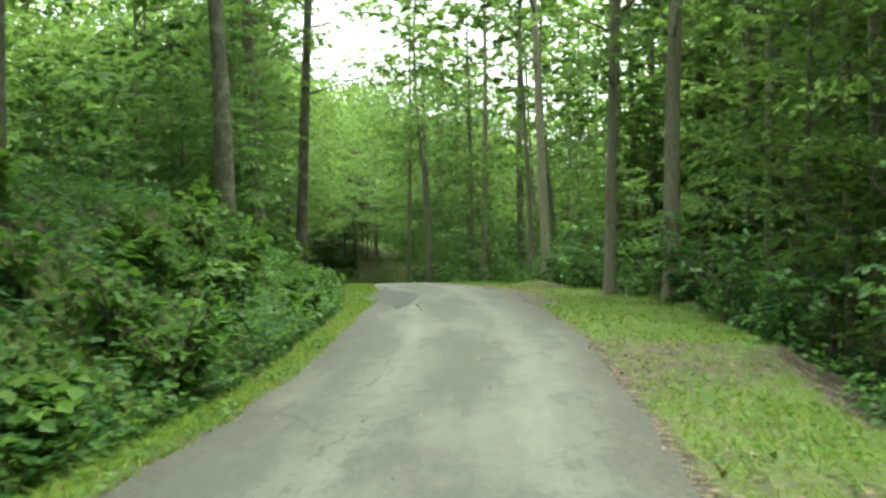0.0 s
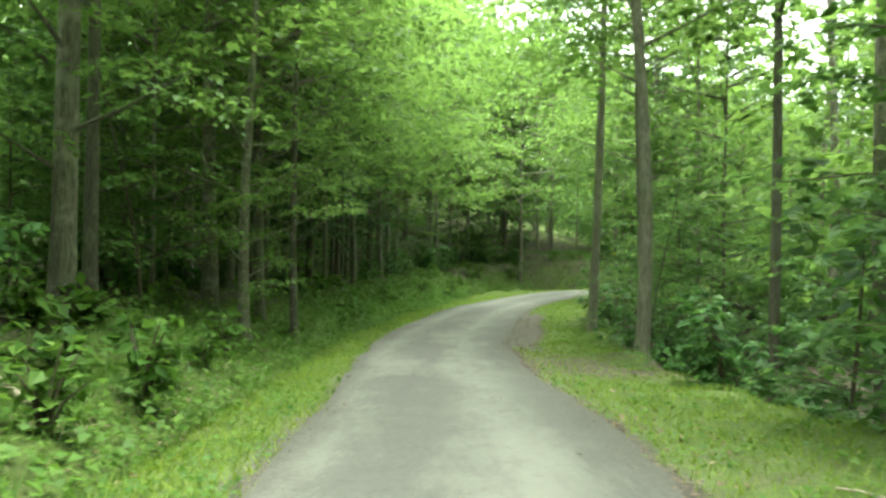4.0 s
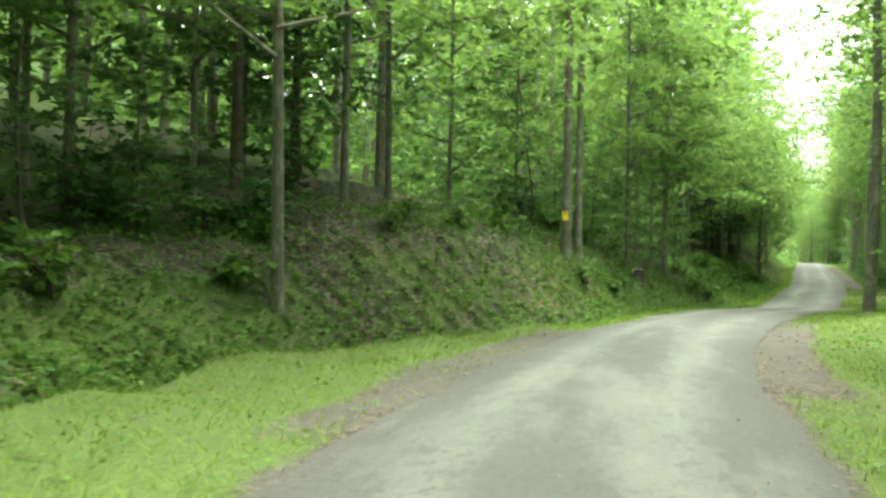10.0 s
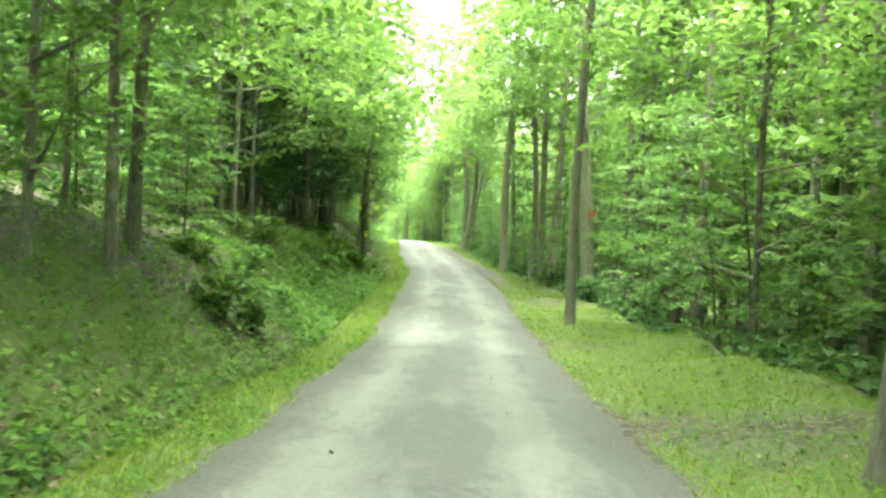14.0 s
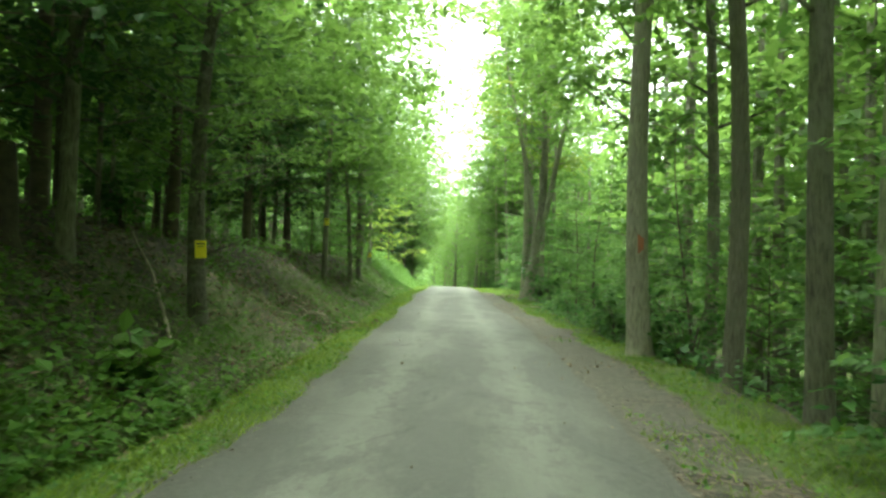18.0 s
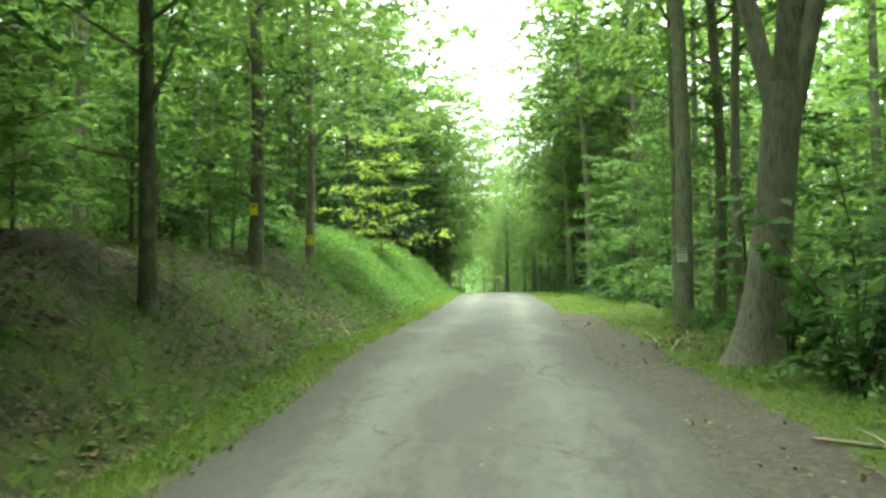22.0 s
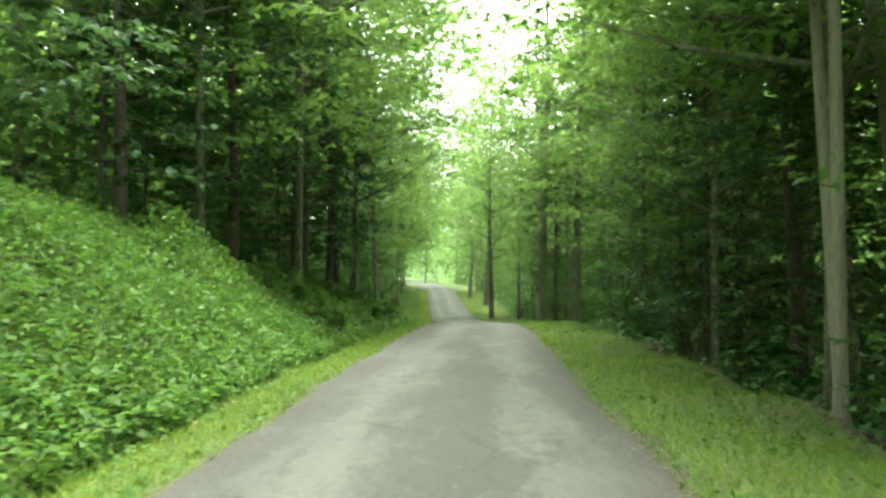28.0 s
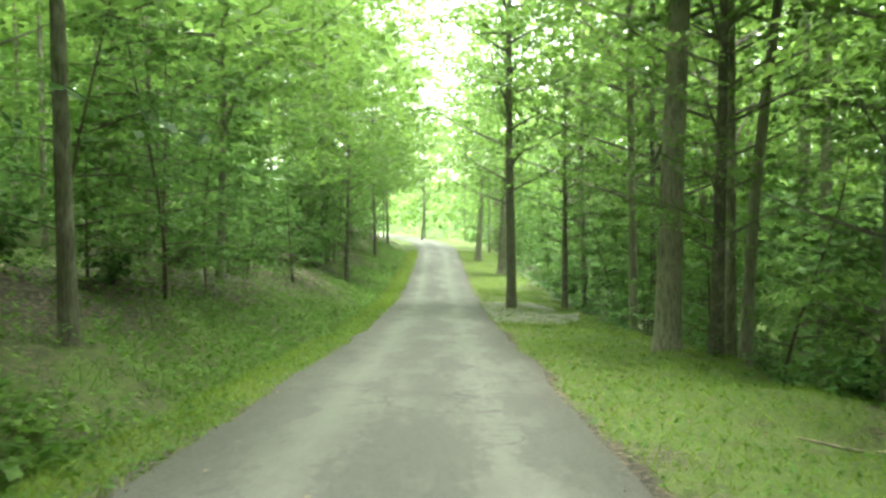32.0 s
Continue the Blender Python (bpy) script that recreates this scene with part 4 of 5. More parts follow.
for x, y, d, sgn, i in scatter(48, (9, 0.9), 3.6, 1.5, 1.0, first=at_time(-1), last=at_time(40), sides=(1,)) + scatter(36, (2.2, 9), 5.5, 1.5, 1.0, first=at_time(-1), last=at_time(40), sides=(-1,)) + scatter(12, (3.4, 9), 6.5, 1.5, 1.0, first=at_time(4.4), last=at_time(7.0), sides=(-1,)):
    if sgn < 0 and hollow(i) and not 6 < T_OF[i] < 7.1:
        continue
    planted.pop(next(j for j, p in enumerate(planted) if p == (x, y)))
    set_tree(x, y, EDGE[int(rng.integers(0, 3))], float(rng.uniform(0.025, 0.05)), "young maple-like tree with fine layered leaves at the wood's edge", "sapling", "edge saplings", scale=float(rng.uniform(0.8, 1.15)), base=0.055, name="young_tree")
for t, u in ((9.7, 5.0), (9.95, 5.8), (10.25, 5.0), (10.6, 5.6), (10.9, 6.2), (24.6, 5.2), (25.3, 5.6), (25.9, 5.4), (26.5, 5.0), (27.0, 5.6)):
    k = at_time(t)
    x, y = mid[k, :2] + side[k] * u
    set_tree(x, y, EDGE[int(t * 10) % 2], 0.04, "leafy young tree crowding the grass verge", "sapling", "edge saplings", scale=1.2, base=0.055, name="young_tree")
understory = []
for x, y, d, sgn, i in scatter(16, (2.6, 9), 7, 1.5, 1.0, first=at_time(3.0), last=at_time(6.6), sides=(-1,)) + scatter(420, (2.2, 1.8), 18, 1.5, 1.1, last=at_time(45)) + scatter(40, (2.5, 1.6), 9, 1.4, 1.0, first=at_time(29), last=at_time(42)):
    k = int(rng.integers(0, 4))
    if sgn < 0 and hollow(i) and d < 7:
        continue
    if d < 6.5:
        planted.pop(next(j for j, p in enumerate(planted) if p == (x, y)))
        set_tree(x, y, LOW[k], float(rng.uniform(0.025, 0.045)), "slender understory sapling with flat layers of bright leaves", "sapling", "understory saplings", scale=float(rng.uniform(0.7, 1.1)), base=0.055, name="sapling")
    else:
        understory.append((x, y, ground_z(x, y), k, float(rng.uniform(0, 6.28)), float(rng.uniform(0.7, 1.1))))
for t, u, n in ((33.9, 4.9, 0), (35.0, 5.4, 2), (36.4, 5.0, 1), (37.6, -5.0, 0)):
    x, y = mid[at_time(t), :2] + side[at_time(t)] * u
    set_tree(x, y, BOUGH[n], 0.13, "leafy forest tree with boughs hanging beside the lane", group="overhanging trees")
lime = set_tree(38.2, 196.4, EDGE[0], 0.04, "young tree with yellow-green leaves above the weedy bank", "sapling", "understory saplings", scale=1.3, base=0.055, name="sapling")
for piece in lime.children:
    if piece.name.startswith("crown"):
        piece.material_slots[0].link = "OBJECT"
        piece.material_slots[0].material = M_LIME


def set_bush(x, y, kind, label, category, group, name, scale):
    ob = tagged(new(name), label, category, group)
    ob.matrix_basis = pose(x, y, ground_z(x, y), 0, 0, float(rng.uniform(0, 360))) @ Matrix.Scale(scale, 4)
    part("branchwork", kind[0], ob)
    part("foliage", kind[1], ob)
    return ob


planted.clear()
for x, y, d, sgn, i in scatter(225, (3.0, 0.5), 9, 1.1, 1.8, last=at_time(40)) + scatter(12, (2.6, 9), 6.0, 0.9, 1.0, first=at_time(9.8), last=at_time(13.2), sides=(-1,)) + scatter(22, (9, 0.2), 2.2, 0.7, 1.0, first=at_time(0.2), last=at_time(4.5), sides=(1,)):
    if sgn < 0 and (28.3 < T_OF[i] < 33.5 and d < 6.0 or 11.5 < T_OF[i] < 24.2 and d < 5.5):
        continue
    set_bush(x, y, BUSH[int(rng.integers(0, 3))], "leafy green forest shrub at the edge of the woods", "shrub", "roadside shrubs", "shrub", float(rng.uniform(0.7, 1.2)))
set_bush(-11.4, 98.4, BUSH[0], "dark clump of shrub at a gap in the verge", "shrub", "roadside shrubs", "shrub", 0.9)
planted.clear()
for x, y, d, sgn, i in scatter(95, (0.1, 0.1), 3.2, 0.45, 1.3, first=at_time(-0.5), last=at_time(5.0), sides=(-1,)) + scatter(80, (0.1, 0.1), 4.5, 0.5, 1.0, first=at_time(5.0), last=at_time(15.0), sides=(-1,)) + scatter(30, (0.1, 0.1), 4.0, 0.5, 1.0, first=at_time(16.0), last=at_time(19.2), sides=(-1,)) + scatter(34, (0.1, 0.1), 2.6, 0.5, 1.0, first=at_time(28.8), last=at_time(32.5), sides=(-1,)) + scatter(30, (0.1, 0.2), 3.0, 0.5, 1.0, first=at_time(16.5), last=at_time(35), sides=(1,)):
    set_bush(x, y, WEED[int(rng.integers(0, 3))], "low broad-leaved weed on the roadside bank", "weed", "bank weeds", "weed_plant", float(rng.uniform(0.8, 1.5)))


# ---- far woods, turf, weeds, dead leaves ----
def stuff(name, verts, faces, mat, label, category):
    return tagged(new(name, make_mesh(name, verts, faces, mat)), label, category, kind="stuff")


# added leaf layer mostly above view that shades the woods, thinner along brighter stretches
SHADE_LEFT = ((-4, 1.0), (2.4, 1.0), (3.4, 0.03), (6.2, 0.05), (7.4, 1.0), (11, 1.0), (12.2, 0.8), (13.3, 0.6), (14.3, 0.1), (17.0, 0.05), (18.2, 0.4), (19.2, 1.0), (22.5, 1.0), (24.2, 0.7), (25.2, 0.2), (26.6, 0.3), (28, 1.0), (31, 1.0), (32, 1.0), (34, 1.0), (50, 0.8))
SHADE_RIGHT = ((-4, 0.1), (4, 0.15), (6, 0.05), (7, 0.03), (10, 0.1), (11, 0.2), (13, 0.1), (14, 0.15), (17, 0.15), (24, 0.25), (26.0, 0.0), (27.6, 0.4), (30, 0.4), (31.5, 0.2), (50, 0.3))
n = 260000
ci = rng.integers(0, N, n)
cu = np.where(rng.uniform(size=n) < 0.5, LEFT[ci] - np.interp(T_OF[ci], (3, 4.5, 6, 7, 10.5, 12, 17, 19.0, 22, 24, 27, 31, 33), (2.5, 7, 7, 4, 4, 7, 7, 2.5, 4, 7, 9, 9, 5)) - rng.uniform(0, 34, n), RIGHT[ci] + 6.0 + rng.uniform(0, 30, n))
dense = np.where(cu < 0, np.interp(T_OF[ci], *zip(*SHADE_LEFT)), np.interp(T_OF[ci], *zip(*SHADE_RIGHT)))
cx, cy = mid[ci, 0] + side[ci, 0] * cu, mid[ci, 1] + side[ci, 1] * cu
ck, cv = locate(cx, cy)
ok = (rng.uniform(size=n) < dense) & (np.abs(cv) > 4.5)
cx, cy, ck, cv = cx[ok], cy[ok], ck[ok], cv[ok]
cz = mid[ck, 2] + lift(ck, cv) + 13.5 + rng.uniform(0, 7, len(cx)) + 2.0 * np.array([noise.noise((a * 0.2, b * 0.2, 11)) for a, b in zip(cx, cy)])
c = np.stack([cx, cy, cz], 1)
size = rng.uniform(0.5, 1.0, len(c))
stuff("high_canopy", *leaves(c, rng.normal(0, 1, c.shape) * [1, 1, 0.4], rng.normal(0, 0.4, c.shape) + [0, 0, 1], size, size * 0.75, simple=True), M_LEAF, "closed high canopy of the woodland", "woods")
# leafy boughs that close over the lane
n = 400000
bi = np.concatenate([rng.integers(at_time(27), at_time(44), 180000), rng.integers(at_time(4.5), at_time(26.5), n - 180000)])
# those at 24 to 27 s added just to shade the open lane
reach_in = np.interp(T_OF[bi], (4.5, 5.5, 7.0, 9.0, 10, 11, 13.6, 15, 16.3, 19.0, 20.5, 22.5, 24, 25, 27.2, 28.6, 29.6, 31, 32, 34, 35, 36.5, 44), (0, 0.4, 0.8, 0.8, 0.5, 0.3, 0.3, 0.9, 1.1, 1.2, 1.6, 1.4, 0.7, 0.4, 0.4, 1.6, 1.7, 1.0, 0.6, 0.6, 1.2, 2.4, 2.6))
bs = np.where(rng.uniform(size=n) < 0.55, -1, 1)
bu = bs * (np.where(T_OF[bi] > 26, 0.1, np.where(T_OF[bi] < 19.5, 0.0, 0.6)) + 5.0 * rng.uniform(size=n) ** 0.7) - 0.3
reach_in = np.where((bu < -0.8) & (T_OF[bi] > 26), reach_in * ease((T_OF[bi] - 29.8) / 1.2), reach_in)
gap = np.array([noise.noise((a * 0.22, b * 0.35, 17)) for a, b in zip(S[bi], bu)])
# left boughs after 18 s thickened to darken the bank below
ok = (rng.uniform(size=n) < reach_in * np.where(T_OF[bi] > 26, np.where(bu > 2, 0.4, 0.75), np.where((bu < -2) & (T_OF[bi] > 18), 1.6, 0.7))) & (gap > -0.28)
bi, bu = bi[ok], bu[ok]
c = np.stack([mid[bi, 0] + side[bi, 0] * bu, mid[bi, 1] + side[bi, 1] * bu, mid[bi, 2] + np.where(bu < 0, 6.6, 9.0) - 0.3 * np.abs(bu) + rng.uniform(0, 1, len(bi)) * np.where(T_OF[bi] > 26, 13.0, 6.0)], 1) + rng.normal(0, 0.3, (len(bi), 3))
per_bough = 44
tips = rng.permutation(c)[:len(c) // per_bough]
n = len(tips) * per_bough
twig = rng.integers(0, 6, n) * 1.05 + np.repeat(rng.uniform(0, 6.28, len(tips)), per_bough)
q = np.sqrt(rng.uniform(0.02, 1, n)) * np.repeat(rng.uniform(0.7, 1.35, len(tips)), per_bough)
lean_ = np.repeat(rng.normal(0, 0.2, (len(tips), 2)), per_bough, 0)
ox, oy = np.cos(twig) * q + rng.normal(0, 0.12, n), np.sin(twig) * q + rng.normal(0, 0.12, n)
c = np.repeat(tips, per_bough, 0) + np.stack([ox, oy, lean_[:, 0] * ox + lean_[:, 1] * oy - 0.2 * q * q + rng.normal(0, 0.06, n)], 1)
size = rng.uniform(0.17, 0.30, n)
stuff("lane_boughs", *leaves(c, np.stack([np.cos(twig), np.sin(twig), 0 * q - 0.3], 1) + rng.normal(0, 0.4, c.shape), rng.normal(0, 0.28, c.shape) + [0, 0, 1], size, size * 0.6, simple=True), M_LEAF, "leafy boughs closing over the lane", "woods")
stuff("deep_woods", *joined_copies(deep, DEEP, 1), M_LEAF, "dense woodland canopy behind the roadside trees", "woods")
stuff("deep_trunks", *joined_copies(deep, DEEP, 0), M_BARK, "slim brown trunks deep in the woods", "woods")
stuff("deep_understory", *joined_copies(understory, THICKET, 1), M_SPRAY, "leafy understory deep in the woods", "woods")
# wooded rise that closes the view all round
rx_, ry_ = np.arange(mid[:, 0].min() - 90, mid[:, 0].max() + 91, 2.0), np.arange(mid[:, 1].min() - 70, mid[:, 1].max() + 91, 2.0)
wx, wy = (a.ravel() for a in np.meshgrid(rx_, ry_))
wi, wu = locate(wx, wy)
far_out = np.abs(wu)
wz = mid[wi, 2] + lift(wi, np.sign(wu) * np.minimum(far_out, 50)) - 1 + ease((far_out - 47) / 20) * 16
wz += np.array([2.2 * noise.noise((a * 0.16, b * 0.16, 3)) + 1.3 * noise.noise((a * 0.45, b * 0.45, 6)) for a, b in zip(wx, wy)])
wf = grid_faces(len(ry_), len(rx_))
wf = wf[(far_out[wf] > 46).all(1) & (far_out[wf] < 86).all(1)]
wk = np.unique(wf)
wback = np.full(len(wx), -1)
wback[wk] = np.arange(len(wk))
tagged(new("backdrop_ridge", make_mesh("ridge", np.stack([wx, wy, wz], 1)[wk], wback[wf], M_RIDGE, True)), "distant wooded rise of closed green canopy", "woods", kind="structure")
pick = wk[rng.integers(0, len(wk), 26000)]
pick = pick[far_out[pick] < 72]
c = np.stack([wx[pick] + rng.uniform(-1, 1, len(pick)), wy[pick] + rng.uniform(-1, 1, len(pick)), wz[pick] + rng.uniform(-0.5, 1.2, len(pick))], 1)
size = rng.uniform(0.8, 1.7, len(c))
stuff("ridge_foliage", *leaves(c, rng.normal(0, 1, c.shape), rng.normal(0, 0.6, c.shape) + [0, 0, 0.6], size, size * 0.7, simple=True), M_LEAF, "leafy treetops of the distant rise", "woods")
n = 110000
fi = rng.integers(0, N, n)
fd = rng.uniform(30, 60, n)
fs = np.where(rng.uniform(size=n) < 0.5, -1, 1)
fx, fy = mid[fi, 0] + side[fi, 0] * fd * fs, mid[fi, 1] + side[fi, 1] * fd * fs
k, u = locate(fx, fy)
ok = np.abs(u) > 27
fx, fy, k, u = fx[ok], fy[ok], k[ok], u[ok]
clump = np.array([noise.noise((a * 0.12, b * 0.12, 1)) for a, b in zip(fx, fy)])
fz = mid[k, 2] + lift(k, u) + rng.uniform(0, 1, len(fx)) ** 0.9 * (21 + 9 * clump + np.where(u > 0, 12, 2))
c = np.stack([fx, fy, fz], 1)
size = rng.uniform(0.8, 1.6, len(c))
stuff("far_woods", *leaves(c, rng.normal(0, 1, c.shape), rng.normal(0, 1, c.shape) + [0, 0, 0.2], size, size * 0.7, simple=True), M_LEAF, "dense far woods of mixed green foliage", "woods")
# closing wood at the far end and behind
ends = []
for (ox, oy), (px, py), oz in (((mid[-1, 0], mid[-1, 1]), tang[-1], mid[-1, 2]), ((mid[0, 0], mid[0, 1]), -tang[0], mid[0, 2])):
    m = 9000
    a, w = rng.uniform(4, 26, m), rng.uniform(-60, 60, m)
    ends.append(np.stack([ox + px * a + py * w, oy + py * a - px * w, oz + rng.uniform(-1, 1, m) ** 2 * 2 + rng.uniform(0, 1, m) * 22], 1))
c = np.vstack(ends)
size = rng.uniform(0.8, 1.6, len(c))
stuff("end_woods", *leaves(c, rng.normal(0, 1, c.shape), rng.normal(0, 0.6, c.shape) + [0, 0, 0.8], size, size * 0.7, simple=True), M_LEAF, "green foliage closing the view down the lane", "woods")


def place(i, u):
    """Points beside the road, spread between its stations."""
    j = rng.uniform(-0.5, 0.5, len(i)) * STEP
    return mid[i, 0] + side[i, 0] * u + tang[i, 0] * j, mid[i, 1] + side[i, 1] * u + tang[i, 1] * j


def blades(i, u, height, width, lean=0.85):
    x, y = place(i, u)
    z = mid[i, 2] + lift(i, u)
    z = z + unevenness(i, u, x, y) - 0.01
    a = rng.uniform(0, 2 * np.pi, len(x))
    b = np.stack([x, y, z], 1)
    w = np.stack([np.cos(a), np.sin(a), 0 * a], 1) * (width / 2)[:, None]
    tip = b + np.stack([rng.normal(0, lean, len(x)), rng.normal(0, lean, len(x)), np.ones(len(x))], 1) * height[:, None]
    v = np.stack([b - w, b + w, tip], 1).reshape(-1, 3)
    return v, np.arange(len(v)).reshape(-1, 3)


def patchy(i, u, scale, cut):
    x, y = mid[i, 0] + side[i, 0] * u, mid[i, 1] + side[i, 1] * u
    return np.array([noise.noise((a * scale, b * scale, 5)) for a, b in zip(x, y)]) > cut


i0, i1 = at_time(-0.6), at_time(42)
n = 300000
i = rng.integers(i0, i1, n)
cov = cover_of(i, (u := RIGHT[i] + rng.uniform(-0.07, 1, n) * (SHOULDER[i] + 0.5)), mid[i, 0] + side[i, 0] * u, mid[i, 1] + side[i, 1] * u)
ok = rng.uniform(size=n) < cov[:, 0] * 1.1 - 0.1
i, u = i[ok], u[ok]
stuff("verge_grass", *blades(i, u, rng.uniform(0.04, 0.12, len(i)), rng.uniform(0.009, 0.020, len(i))), M_GRASS, "short bright green grass on the road verge", "grass")
n = 200000
i = rng.integers(i0, i1, n)
u = LEFT[i] - rng.uniform(-0.16, 1, n) * (VERGE[i] + 0.35)
cov = cover_of(i, u, mid[i, 0] + side[i, 0] * u, mid[i, 1] + side[i, 1] * u)
ok = rng.uniform(size=n) < cov[:, 0] * 1.1 - 0.1
i, u = i[ok], u[ok]
stuff("verge_grass", *blades(i, u, rng.uniform(0.04, 0.13, len(i)), rng.uniform(0.008, 0.018, len(i))), M_GRASS, "short grass strip between road and ditch", "grass")
n = 200000
i = rng.integers(i0, i1, n)
u = LEFT[i] - VERGE[i] - rng.uniform(0.2, 4.8, n)
cov = cover_of(i, u, mid[i, 0] + side[i, 0] * u, mid[i, 1] + side[i, 1] * u)
ok = rng.uniform(size=n) < cov[:, 0]
i, u = i[ok], u[ok]
tuft = np.array([max(0.25, 0.8 + 1.1 * noise.noise((S[a] * 1.1, b * 1.6, 31))) for a, b in zip(i, u)])
stuff("bank_grass", *blades(i, u, tuft * rng.uniform(0.12, 0.36, len(i)), rng.uniform(0.010, 0.020, len(i)), 0.9), M_WEED, "longer grass and sedge on the bank", "grass")


def ground_leaves(i, u, hi, size, mat, name, label, category, up=1.0, simple=False):
    x, y = place(i, u)
    z = mid[i, 2] + lift(i, u) + unevenness(i, u, x, y)
    c = np.stack([x, y, z + hi], 1)
    al = np.stack([rng.normal(0, 1, len(i)), rng.normal(0, 1, len(i)), rng.normal(0.1, 0.3, len(i))], 1)
    nr = np.stack([rng.normal(0, 0.4, len(i)), rng.normal(0, 0.4, len(i)), np.full(len(i), up)], 1)
    return stuff(name, *leaves(c, al, nr, size, size * (0.8 if simple else 0.62), simple=simple), mat, label, category)


# clover and plantain between the blades
n = 110000
i = rng.integers(i0, at_time(36), n)
u = np.where(rng.uniform(size=n) < 0.62, RIGHT[i] + rng.uniform(-0.02, 1.05, n) * SHOULDER[i], LEFT[i] - rng.uniform(-0.05, 1.1, n) * VERGE[i])
cov = cover_of(i, u, mid[i, 0] + side[i, 0] * u, mid[i, 1] + side[i, 1] * u)
ok = (rng.uniform(size=n) < cov[:, 0]) & patchy(i, u, 0.9, -0.1)
i, u = i[ok], u[ok]
ground_leaves(i, u, rng.uniform(0.02, 0.07, len(i)), rng.uniform(0.03, 0.08, len(i)), M_WEED, "verge_clover", "low clover and plantain leaves among the verge grass", "grass", simple=True)
# herbs over both banks
n = 190000
i = rng.integers(i0, i1, n)
u = LEFT[i] - VERGE[i] - 0.25 - 9.0 * rng.uniform(0, 1, n) ** 1.7
ok = patchy(i, u, 0.5, -0.32) & ((np.abs(T_OF[i] - 21.9) > 2.2) | (rng.uniform(size=n) < 0.4))
i, u = i[ok], u[ok]
ground_leaves(i, u, rng.uniform(0.0, 1, len(i)) ** 2 * 0.42, rng.uniform(0.05, 0.13, len(i)), M_WEED, "bank_herbs", "low green herbs and seedlings over the bank", "undergrowth", simple=True)
n = 60000
i = rng.integers(i0, i1, n)
u = RIGHT[i] + SHOULDER[i] + rng.uniform(-0.3, 9, n)
ok = patchy(i, u, 0.45, -0.1)
i, u = i[ok], u[ok]
ground_leaves(i, u, rng.uniform(0.03, 0.5, len(i)), rng.uniform(0.08, 0.18, len(i)), M_SHRUB, "slope_undergrowth", "green undergrowth on the slope below the verge", "undergrowth", simple=True)
# dense leafy weeds along the foot of the bank
for t0, t1, n, tall_, far_ in ((-0.6, 3.2, 26000, 0.55, 5.5), (7.2, 10.4, 15000, 0.4, 4.0), (9.6, 15.0, 22000, 0.24, 5.5), (16.4, 19.3, 14000, 0.3, 3.5), (28.8, 33.0, 24000, 0.45, 4.0)):
    i = rng.integers(at_time(t0), at_time(t1), n)
    d = 0.25 + far_ * rng.uniform(0, 1, n) ** 1.3
    u = LEFT[i] - VERGE[i] - d
    top = tall_ * np.array([max(0.12, 0.6 + 1.1 * noise.noise((a * 0.9, b * 1.1, 21))) for a, b in zip(S[i], d)])
    ground_leaves(i, u, rng.uniform(0.02, 1, n) * top, rng.uniform(0.06, 0.16, n), M_SHRUB if t0 < 5 else M_WEED, "bank_weeds", "dense broad-leaved weeds along the foot of the bank", "weeds", 1.0, True)
# tall sunlit weeds on the open bank
n = 130000
i = rng.integers(open_a, open_b, n)
d = rng.uniform(0.3, 7.0, n)
u = LEFT[i] - VERGE[i] - d
top = (0.35 + 0.5 * ease(d / 2.5)) * np.array([1 + 0.7 * noise.noise((a * 0.7, b * 0.9, 2)) for a, b in zip(S[i], d)])
ground_leaves(i, u, rng.uniform(0.05, 1, n) * top, rng.uniform(0.045, 0.105, n), M_WEED, "tall_weeds", "dense tall sunlit weeds and ferns on the open bank", "weeds", 0.6, True)
# dead leaves in the ditch and on the shoulders
n = 46000
i = rng.integers(i0, i1, n)
u = np.where(rng.uniform(size=n) < 0.7, LEFT[i] - VERGE[i] - np.abs(rng.normal(0.35, 0.7, n)), RIGHT[i] + np.abs(rng.normal(0.2, 1.2, n)))
ok = patchy(i, u, 0.3, -0.05)
i, u = i[ok], u[ok]
ground_leaves(i, u, np.full(len(i), 0.02), rng.uniform(0.03, 0.085, len(i)), M_DEAD, "dead_leaves", "brown dead leaves in the ditch and shoulder", "leaf litter")
# brown litter that shows between the tufts of the banks
n = 60000
i = np.concatenate([rng.integers(at_time(10.2), at_time(15.0), n // 2), rng.integers(at_time(18.2), at_time(25.4), n // 2)])
u = LEFT[i] - VERGE[i] - rng.uniform(0.1, 6.5, n)
ok = patchy(i, u, 0.55, 0.0) & ((T_OF[i] > 16) | (rng.uniform(size=n) < 0.45))
i, u = i[ok], u[ok]
ground_leaves(i, u, rng.uniform(0.01, 0.06, len(i)), rng.uniform(0.04, 0.11, len(i)), M_DEAD, "leaf_litter", "curled brown dead leaves strewn over the bank", "leaf litter", simple=True)
# few leaves and bits of bark on the lane
n = 900
i = rng.integers(i0, at_time(35), n)
u = LEFT[i] + (RIGHT[i] - LEFT[i]) * np.clip(rng.beta(0.6, 0.6, n), 0.02, 0.98)
ground_leaves(i, u, np.full(n, 0.085), rng.uniform(0.025, 0.07, n), M_DEAD, "fallen_leaves", "scattered brown leaves and bark bits on the lane", "leaf litter", 2.0)
